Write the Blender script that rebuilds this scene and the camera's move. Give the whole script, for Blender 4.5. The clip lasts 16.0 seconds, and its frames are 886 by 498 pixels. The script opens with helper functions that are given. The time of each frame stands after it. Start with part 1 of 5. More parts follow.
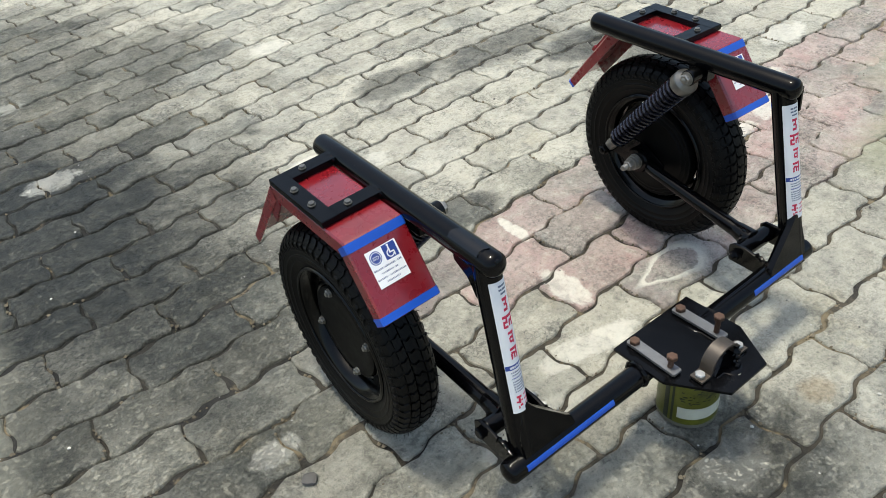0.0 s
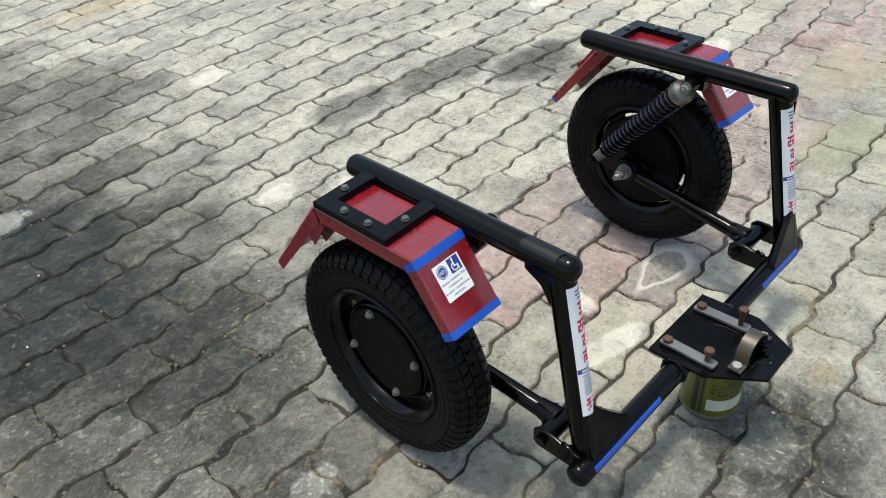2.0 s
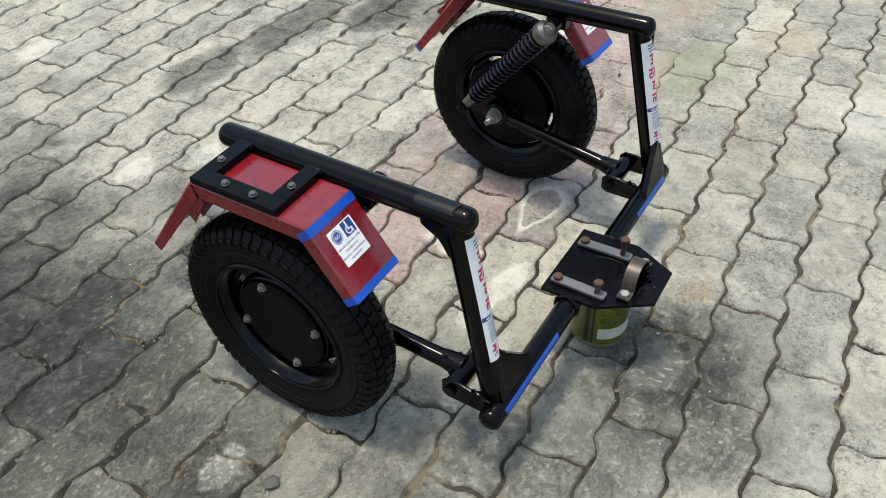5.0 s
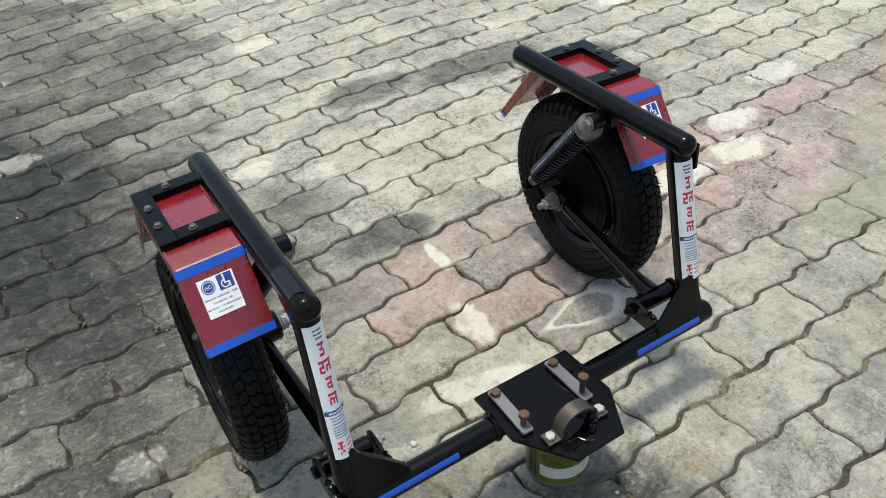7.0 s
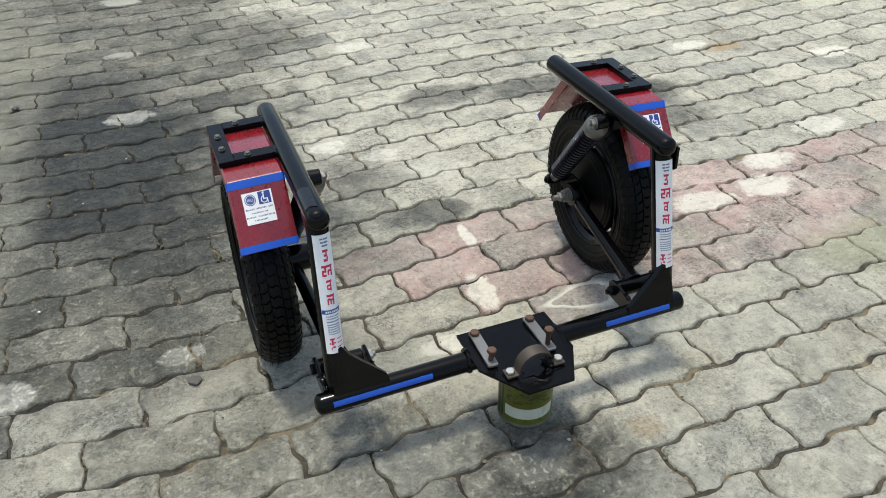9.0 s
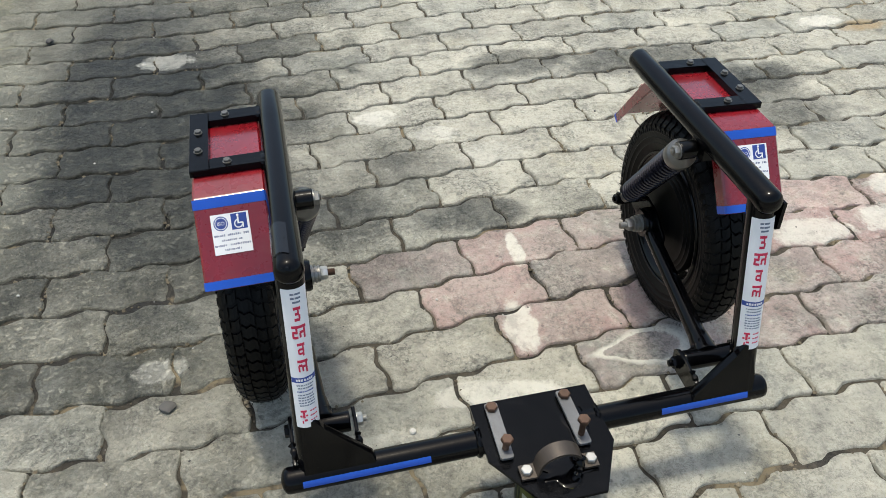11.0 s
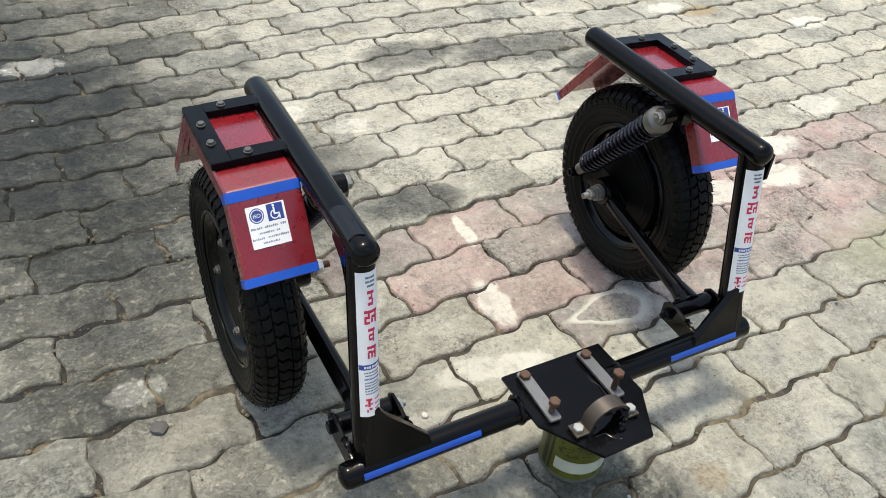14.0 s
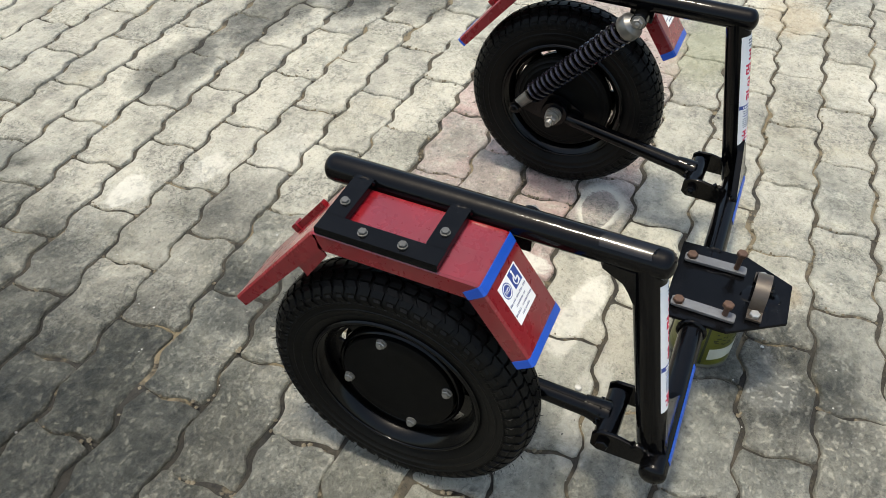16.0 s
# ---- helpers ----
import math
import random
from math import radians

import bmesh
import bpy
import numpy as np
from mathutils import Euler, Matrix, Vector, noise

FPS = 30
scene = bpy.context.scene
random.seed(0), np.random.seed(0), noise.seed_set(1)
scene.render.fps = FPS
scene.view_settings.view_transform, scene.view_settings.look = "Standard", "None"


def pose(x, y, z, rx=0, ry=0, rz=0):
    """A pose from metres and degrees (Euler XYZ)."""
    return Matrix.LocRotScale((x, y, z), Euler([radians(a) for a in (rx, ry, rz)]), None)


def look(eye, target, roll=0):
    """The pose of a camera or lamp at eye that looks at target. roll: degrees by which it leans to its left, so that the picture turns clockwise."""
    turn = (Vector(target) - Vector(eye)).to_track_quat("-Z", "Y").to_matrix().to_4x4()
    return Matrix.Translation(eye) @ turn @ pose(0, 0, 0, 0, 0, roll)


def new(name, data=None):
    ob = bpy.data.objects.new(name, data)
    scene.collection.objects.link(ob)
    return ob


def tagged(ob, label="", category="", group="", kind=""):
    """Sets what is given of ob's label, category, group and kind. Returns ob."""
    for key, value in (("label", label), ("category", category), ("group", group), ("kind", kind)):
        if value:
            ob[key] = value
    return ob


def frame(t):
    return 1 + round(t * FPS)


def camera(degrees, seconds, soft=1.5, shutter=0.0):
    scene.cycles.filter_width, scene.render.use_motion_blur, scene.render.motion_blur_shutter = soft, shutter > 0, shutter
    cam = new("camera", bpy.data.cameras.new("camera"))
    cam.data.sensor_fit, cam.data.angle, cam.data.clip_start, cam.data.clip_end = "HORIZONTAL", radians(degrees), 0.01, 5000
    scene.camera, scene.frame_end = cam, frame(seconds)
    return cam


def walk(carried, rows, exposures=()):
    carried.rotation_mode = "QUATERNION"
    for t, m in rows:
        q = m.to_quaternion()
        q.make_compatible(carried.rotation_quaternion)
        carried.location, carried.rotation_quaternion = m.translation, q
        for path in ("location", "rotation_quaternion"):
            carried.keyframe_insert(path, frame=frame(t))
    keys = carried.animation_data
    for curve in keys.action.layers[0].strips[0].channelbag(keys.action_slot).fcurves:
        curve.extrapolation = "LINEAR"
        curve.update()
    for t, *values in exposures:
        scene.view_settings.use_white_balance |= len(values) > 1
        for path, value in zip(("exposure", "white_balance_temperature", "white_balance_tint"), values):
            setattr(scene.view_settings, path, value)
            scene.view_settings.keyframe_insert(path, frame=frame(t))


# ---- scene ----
cam = camera(56.8, 16.0, soft=0.6)
PATH = [
    (0, (-0.883, -0.619, 1.222), (-0.007, 0.688, -0.012), -6.6),
    (0.5, (-0.955, -0.622, 1.242), (-0.074, 0.704, 0.032), -6.0),
    (1, (-1.082, -0.628, 1.269), (-0.062, 0.647, 0.115), -3.6),
    (1.5, (-1.133, -0.616, 1.252), (-0.014, 0.584, 0.108), -2.3),
    (2, (-1.1, -0.451, 1.228), (0.02, 0.691, 0.028), -3.7),
    (2.5, (-1.098, -0.352, 1.212), (0.075, 0.691, -0.027), -3.1),
    (3, (-1.172, -0.243, 1.244), (0.092, 0.661, -0.015), -2.2),
    (3.5, (-1.205, -0.188, 1.264), (0.135, 0.497, -0.053), -0.9),
    (3.7, (-1.208, -0.19, 1.257), (0.155, 0.424, -0.072), -0.2),
    (5.8, (-0.915, -0.505, 1.228), (0.202, 0.506, -0.086), -2.0),
    (6, (-0.846, -0.508, 1.231), (0.229, 0.535, -0.095), -1.5),
    (6.5, (-0.708, -0.558, 1.234), (0.237, 0.636, -0.062), -2.4),
    (7, (-0.58, -0.742, 1.23), (0.186, 0.633, -0.003), -4.3),
    (7.5, (-0.572, -0.858, 1.229), (0.075, 0.606, 0.03), -2.7),
    (8, (-0.612, -0.995, 1.242), (0.023, 0.501, 0.077), -1.0),
    (8.5, (-0.629, -1.113, 1.276), (0.015, 0.41, 0.151), -0.1),
    (8.7, (-0.609, -1.11, 1.268), (0.013, 0.418, 0.137), -0.3),
    (10.8, (-0.335, -0.782, 1.209), (0.055, 0.709, -0.066), 0.6),
    (11, (-0.33, -0.754, 1.208), (0.018, 0.739, -0.077), 0.3),
    (11.5, (-0.277, -0.744, 1.203), (-0.097, 0.774, -0.086), -2.6),
    (12, (-0.217, -0.765, 1.204), (-0.189, 0.792, -0.051), -5.2),
    (12.5, (-0.215, -0.789, 1.21), (-0.223, 0.796, -0.011), -5.0),
    (13, (-0.34, -0.8, 1.211), (-0.053, 0.783, 0.023), -0.7),
    (13.5, (-0.508, -0.787, 1.209), (0.15, 0.699, 0.043), 4.3),
    (14, (-0.676, -0.663, 1.162), (0.138, 0.668, -0.09), 6.5),
    (14.5, (-0.861, -0.527, 1.16), (0.096, 0.665, -0.13), 6.5),
    (15, (-1.074, -0.397, 1.207), (0.042, 0.675, -0.059), 5.4),
    (15.5, (-1.167, -0.231, 1.211), (0.061, 0.657, -0.094), 3.1),
    (16, (-1.112, 0.038, 1.193), (0.234, 0.6, -0.175), 1.6),
]
walk(cam, [(t, look(eye, target, roll)) for t, eye, target, roll in PATH], [(0.0, 0.93, 6820, 2), (3.7, 0.90, 6820, 2), (5.8, 0.85, 6820, 2), (8.7, 0.83, 6820, 2), (10.8, 0.83, 6900, 3), (12.0, 0.90, 6900, 3), (13.5, 1.02, 7050, 4), (16.0, 1.02, 7100, 4)])

# ---- light ----
SUN_EL, SUN_AZ = 81.0, 327.0
world = bpy.data.worlds.new("sky")
scene.world = world
world.use_nodes = True
wn = world.node_tree.nodes
sky = wn.new("ShaderNodeTexSky")
sky.sky_type = "NISHITA"
sky.sun_disc = False
sky.sun_elevation = radians(SUN_EL)
sky.sun_rotation = radians(SUN_AZ)
sky.air_density, sky.dust_density, sky.ozone_density = 1.0, 3.0, 1.0
world.node_tree.links.new(sky.outputs["Color"], wn["Background"].inputs["Color"])
wn["Background"].inputs["Strength"].default_value = 0.14
sun = new("sun", bpy.data.lights.new("sun", "SUN"))
sun.data.energy, sun.data.angle, sun.data.color = 1.7, radians(7.0), (1.0, 0.96, 0.9)
az, el = radians(SUN_AZ), radians(SUN_EL)
sun.matrix_world = look((math.sin(az) * math.cos(el) * 20, math.cos(az) * math.cos(el) * 20, math.sin(el) * 20), (0, 0, 0))


# ---- materials ----
class Nodes:
    """A small helper to wire node materials."""

    def __init__(self, name):
        self.mat = bpy.data.materials.new(name)
        self.mat.use_nodes = True
        self.t = self.mat.node_tree
        self.bsdf = self.t.nodes["Principled BSDF"]

    def put(self, kind, **values):
        n = self.t.nodes.new(kind)
        for k, v in values.items():
            n.inputs[k.replace("_", " ")].default_value = v
        return n

    def wire(self, a, b):
        self.t.links.new(a, b)

    def math(self, op, a, b=0.0, clamp=False):
        n = self.t.nodes.new("ShaderNodeMath")
        n.operation, n.use_clamp = op, clamp
        for i, v in enumerate((a, b)):
            if isinstance(v, (int, float)):
                n.inputs[i].default_value = v
            else:
                self.wire(v, n.inputs[i])
        return n.outputs[0]

    def step(self, v, lo, hi, a=0.0, b=1.0):
        n = self.t.nodes.new("ShaderNodeMapRange")
        n.interpolation_type = "SMOOTHSTEP"
        for i, x in enumerate((v, lo, hi, a, b)):
            if isinstance(x, (int, float)):
                n.inputs[i].default_value = x
            else:
                self.wire(x, n.inputs[i])
        return n.outputs[0]

    def mix(self, f, a, b, mode="MIX"):
        n = self.t.nodes.new("ShaderNodeMix")
        n.data_type, n.blend_type = "RGBA", mode
        for i, x in ((0, f), (6, a), (7, b)):
            if isinstance(x, (int, float)):
                n.inputs[i].default_value = x
            elif isinstance(x, tuple):
                n.inputs[i].default_value = (*x, 1)
            else:
                self.wire(x, n.inputs[i])
        return n.outputs[2]

    def noise(self, co, scale, detail=4.0, rough=0.55, distort=0.0):
        n = self.put("ShaderNodeTexNoise", Scale=scale, Detail=detail, Roughness=rough, Distortion=distort)
        self.wire(co, n.inputs["Vector"])
        return n.outputs["Fac"]

    def bump(self, h, strength, distance):
        n = self.put("ShaderNodeBump", Strength=strength, Distance=distance)
        self.wire(h, n.inputs["Height"])
        self.wire(n.outputs["Normal"], self.bsdf.inputs["Normal"])

    def done(self, colour=None, rough=None, metal=None):
        for key, v in (("Base Color", colour), ("Roughness", rough), ("Metallic", metal)):
            if v is None:
                continue
            if isinstance(v, tuple):
                self.bsdf.inputs[key].default_value = (*v, 1)
            elif isinstance(v, (int, float)):
                self.bsdf.inputs[key].default_value = v
            else:
                self.wire(v, self.bsdf.inputs[key])
        return self.mat

    def place(self):
        return self.t.nodes.new("ShaderNodeNewGeometry").outputs["Position"]

    def local(self):
        return self.t.nodes.new("ShaderNodeTexCoord").outputs["Object"]


def surface(name, colour, rough, metal=0.0, grain=60.0, vary=0.25, bump=0.15, depth=0.0006, dirt=None, coat=0.0, scuff=0.0, spec=0.5):
    """A plain worn surface: colour variation at two scales, roughness variation and fine relief."""
    m = Nodes(name)
    co = m.local()
    big, fine = m.noise(co, 9.0, 5.0), m.noise(co, grain, 4.0, 0.65)
    dark = tuple(c * (1 - vary) for c in colour)
    light = tuple(min(1.0, c * (1 + vary * 0.6)) for c in colour)
    c = m.mix(m.step(big, 0.3, 0.7), dark, light)
    c = m.mix(m.math("MULTIPLY", m.step(fine, 0.35, 0.75), 0.3), c, dark)
    r = m.math("ADD", m.math("MULTIPLY", fine, 0.22), rough - 0.11)
    if dirt:
        f = m.math("MULTIPLY", m.step(m.noise(co, 22.0, 6.0, 0.7, 0.6), 0.52, 0.72), dirt[3])
        c = m.mix(f, c, dirt[:3])
        r = m.math("ADD", r, m.math("MULTIPLY", f, 0.3))
    if scuff:
        f = m.step(m.noise(co, 140.0, 3.0, 0.6, 1.5), 0.72, 0.78, 0.0, scuff)
        c = m.mix(f, c, (0.35, 0.34, 0.32))
    m.bump(m.math("ADD", fine, m.math("MULTIPLY", big, 0.5)), bump, depth)
    m.bsdf.inputs["Coat Weight"].default_value = coat
    m.bsdf.inputs["Specular IOR Level"].default_value = spec
    m.bsdf.inputs["Coat Roughness"].default_value = 0.12
    return m.done(c, r, metal)


BLACK = surface("black_gloss_paint", (0.0018, 0.0018, 0.0022), 0.10, grain=48, vary=0.3, bump=0.22, depth=0.0012, dirt=(0.008, 0.0075, 0.007, 0.08), coat=0.0, scuff=0.12, spec=0.17)
PLATE = surface("black_plate_paint", (0.0028, 0.0029, 0.0034), 0.17, grain=40, vary=0.4, bump=0.45, depth=0.0016, dirt=(0.010, 0.010, 0.011, 0.3), scuff=0.15, spec=0.12)
RUBBER = surface("tyre_rubber", (0.0034, 0.0033, 0.0031), 0.46, grain=160, vary=0.35, bump=0.4, dirt=(0.016, 0.015, 0.013, 0.14), spec=0.12)
RIM = surface("black_rim_paint", (0.0016, 0.0016, 0.0016), 0.16, grain=50, vary=0.3, bump=0.25, depth=0.0010, dirt=(0.012, 0.011, 0.010, 0.12), scuff=0.08, spec=0.20)
HUB = surface("black_hub_paint", (0.0025, 0.0025, 0.0025), 0.44, grain=60, vary=0.3, bump=0.25, dirt=(0.015, 0.014, 0.012, 0.12), spec=0.08)
RED = surface("red_fender_paint", (0.17, 0.005, 0.010), 0.28, grain=40, vary=0.2, bump=0.2, depth=0.0012, dirt=(0.15, 0.05, 0.045, 0.22), coat=0.6, scuff=0.2)
BLUE = surface("blue_tape", (0.005, 0.068, 0.42), 0.36, grain=80, vary=0.15, bump=0.2)
DARKSTEEL = surface("dark_steel", (0.13, 0.125, 0.115), 0.38, 0.5, grain=120, vary=0.3, dirt=(0.05, 0.04, 0.03, 0.4))
BROWNED = surface("browned_steel", (0.072, 0.058, 0.047), 0.42, 0.4, grain=80, vary=0.35, dirt=(0.12, 0.08, 0.05, 0.4))
STEEL = surface("dull_steel", (0.28, 0.27, 0.25), 0.42, 0.8, grain=120, vary=0.3, dirt=(0.12, 0.09, 0.06, 0.4))
ZINC = surface("zinc_bolt", (0.5, 0.49, 0.46), 0.42, 0.8, grain=150, vary=0.3, dirt=(0.2, 0.15, 0.1, 0.4))
GREYBAR = surface("grey_strap", (0.15, 0.15, 0.152), 0.38, 0.35, grain=90, vary=0.35, dirt=(0.06, 0.05, 0.045, 0.5))
RUST = surface("rusty_bolt", (0.085, 0.045, 0.028), 0.6, 0.35, grain=170, vary=0.45, bump=0.5, dirt=(0.16, 0.10, 0.06, 0.5))
CAPSTEEL = surface("worn_cap_steel", (0.17, 0.165, 0.155), 0.36, 0.75, grain=120, vary=0.3, dirt=(0.07, 0.06, 0.05, 0.4))
SPRING = surface("spring_steel", (0.030, 0.029, 0.042), 0.18, 0.7, grain=70, vary=0.25, coat=0.3)
PAPER = surface("white_vinyl", (0.74, 0.74, 0.75), 0.38, grain=60, vary=0.06, bump=0.05)
CRIMSON = surface("crimson_print", (0.5, 0.012, 0.06), 0.45, vary=0.12, bump=0.02)
NAVY = surface("navy_print", (0.02, 0.05, 0.25), 0.45, vary=0.15, bump=0.02)
INK = surface("dark_blue_print", (0.12, 0.14, 0.24), 0.5, vary=0.2, bump=0.02)
GREYINK = surface("grey_print", (0.14, 0.16, 0.22), 0.5, vary=0.2, bump=0.02)
TIN = surface("tin_metal", (0.22, 0.21, 0.17), 0.42, 0.7, grain=90, vary=0.35, dirt=(0.1, 0.07, 0.04, 0.5))
CANGREEN = surface("olive_can_print", (0.115, 0.118, 0.013), 0.38, grain=55, vary=0.4, bump=0.2, dirt=(0.02, 0.024, 0.008, 0.85))
CANDARK = surface("dark_can_print", (0.02, 0.025, 0.012), 0.45, grain=60, vary=0.3)
CANBAND = surface("pale_can_band", (0.52, 0.52, 0.42), 0.5, grain=60, vary=0.2, dirt=(0.2, 0.2, 0.1, 0.4))
PALE = surface("pale_plastic_strip", (0.62, 0.58, 0.45), 0.5, vary=0.15)
STRAW = surface("yellowed_strip", (0.42, 0.38, 0.2), 0.55, vary=0.2)
STONE = surface("pebble_stone", (0.09, 0.085, 0.08), 0.8, vary=0.35, bump=0.5, depth=0.002)
CHALK = surface("white_pebble", (0.5, 0.48, 0.44), 0.8, vary=0.2, bump=0.5, depth=0.002)
CRUMB = surface("sandy_crumbs", (0.17, 0.14, 0.095), 0.9, grain=20, vary=0.45, bump=0.5, depth=0.002, dirt=(0.07, 0.06, 0.045, 0.5))
TWIG = surface("dry_twig", (0.10, 0.075, 0.05), 0.8, vary=0.35, bump=0.5)
# the shade over the stack is put into this near-black colour
BLOCK = surface("shade_dark_block", (0.010, 0.0098, 0.0095), 0.9, grain=35, vary=0.5, bump=0.6, depth=0.004, dirt=(0.03, 0.028, 0.022, 0.4), spec=0.08)
FILLER = surface("smooth_black_filler", (0.002, 0.002, 0.0022), 0.16, grain=30, vary=0.2, bump=0.08, depth=0.0006, spec=0.42)

# marks on the pavement, worn in or painted shade: x, y, half-widths and strength
# soiled ground; the wide left spots also paint shade into the blocks
SOIL_SHADE = [(-1.0, 1.30, 0.80, 1.06, 0.78), (-0.95, 2.30, 0.92, 1.25, 0.68), (-0.75, 0.22, 0.62, 0.58, 0.14), (-0.52, -0.04, 0.42, 0.24, 0.32), (-0.02, -0.26, 0.28, 0.18, 0.2), (-0.30, 0.95, 0.34, 0.42, 0.30)]
# oil stains, with tree shade painted into some of the patches
OIL_SHADE = [(-0.76, 1.42, 0.40, 0.56, 1.0), (-0.64, 1.00, 0.27, 0.25, 0.75), (-0.80, 1.92, 0.26, 0.30, 0.7), (-0.94, 0.92, 0.20, 0.28, 0.5),
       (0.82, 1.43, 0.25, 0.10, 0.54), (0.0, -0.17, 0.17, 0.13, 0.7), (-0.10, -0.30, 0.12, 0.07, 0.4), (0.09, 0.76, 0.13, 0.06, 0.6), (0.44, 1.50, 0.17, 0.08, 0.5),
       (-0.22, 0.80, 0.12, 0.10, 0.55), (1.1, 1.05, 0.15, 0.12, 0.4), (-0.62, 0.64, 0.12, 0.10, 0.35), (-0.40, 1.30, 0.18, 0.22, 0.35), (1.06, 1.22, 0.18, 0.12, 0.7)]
WHITE = [(-0.06, 1.255, 0.062, 0.040, 0.7), (0.085, 1.14, 0.066, 0.034, 0.5), (0.21, 1.01, 0.09, 0.05, 0.3), (-0.64, 2.34, 0.07, 0.04, 0.6),
         (0.10, 0.37, 0.034, 0.07, 0.85), (-0.045, 0.222, 0.08, 0.03, 0.7), (0.06, 0.203, 0.08, 0.03, 0.85), (-0.62, 0.41, 0.05, 0.035, 0.55), (1.20, 0.65, 0.09, 0.05, 0.8),
         (1.085, 0.53, 0.09, 0.05, 0.75), (0.87, 0.52, 0.10, 0.05, 0.7), (1.51, 0.79, 0.10, 0.055, 0.65), (2.03, 1.29, 0.09, 0.05, 0.75),
         (1.54, 1.56, 0.08, 0.04, 0.75), (-0.60, 3.05, 0.09, 0.06, 0.7), (-0.99, 0.41, 0.065, 0.05, 0.9), (-0.645, 1.735, 0.078, 0.05, 0.75),
         (1.12, -0.33, 0.12, 0.07, 0.4), (0.27, 2.07, 0.09, 0.05, 0.5), (-0.22, 0.13, 0.12, 0.04, 0.4), (0.158, 0.611, 0.018, 0.055, 0.9), (-0.02, -0.16, 0.07, 0.05, 0.3)]
RUSTY = [(1.66, 1.50, 0.08, 0.035, 0.6), (1.48, -0.03, 0.12, 0.09, 0.3), (0.23, -0.16, 0.035, 0.03, 0.3), (0.45, 3.1, 0.3, 0.12, 0.35)]
DUSTY = [(-1.46, 1.25, 0.50, 1.25, 0.85), (-1.30, 2.40, 0.42, 0.8, 0.6)]
MOSS = [(1.16, 0.17, 0.2, 0.12, 0.4), (1.6, 0.35, 0.25, 0.15, 0.3)]
# an outline left by paint sprayed round some small part
RING = (0.315, 0.262, 0.085, 0.045)


def marks(m, spots, pos, wobble, soft):
    """A mask of blotches with ragged outlines at fixed places on the ground."""
    sep = m.t.nodes.new("ShaderNodeSeparateXYZ")
    m.wire(pos, sep.inputs[0])
    total = None
    for x, y, rx, ry, strength in spots:
        dx = m.math("MULTIPLY", m.math("SUBTRACT", sep.outputs[0], x), 1 / rx)
        dy = m.math("MULTIPLY", m.math("SUBTRACT", sep.outputs[1], y), 1 / ry)
        d = m.math("ADD", m.math("MULTIPLY", dx, dx), m.math("MULTIPLY", dy, dy))
        f = m.step(m.math("ADD", d, wobble), 1.0 - soft, 1.0 + soft, strength, 0.0)
        total = f if total is None else m.math("MAXIMUM", total, f)
    return total


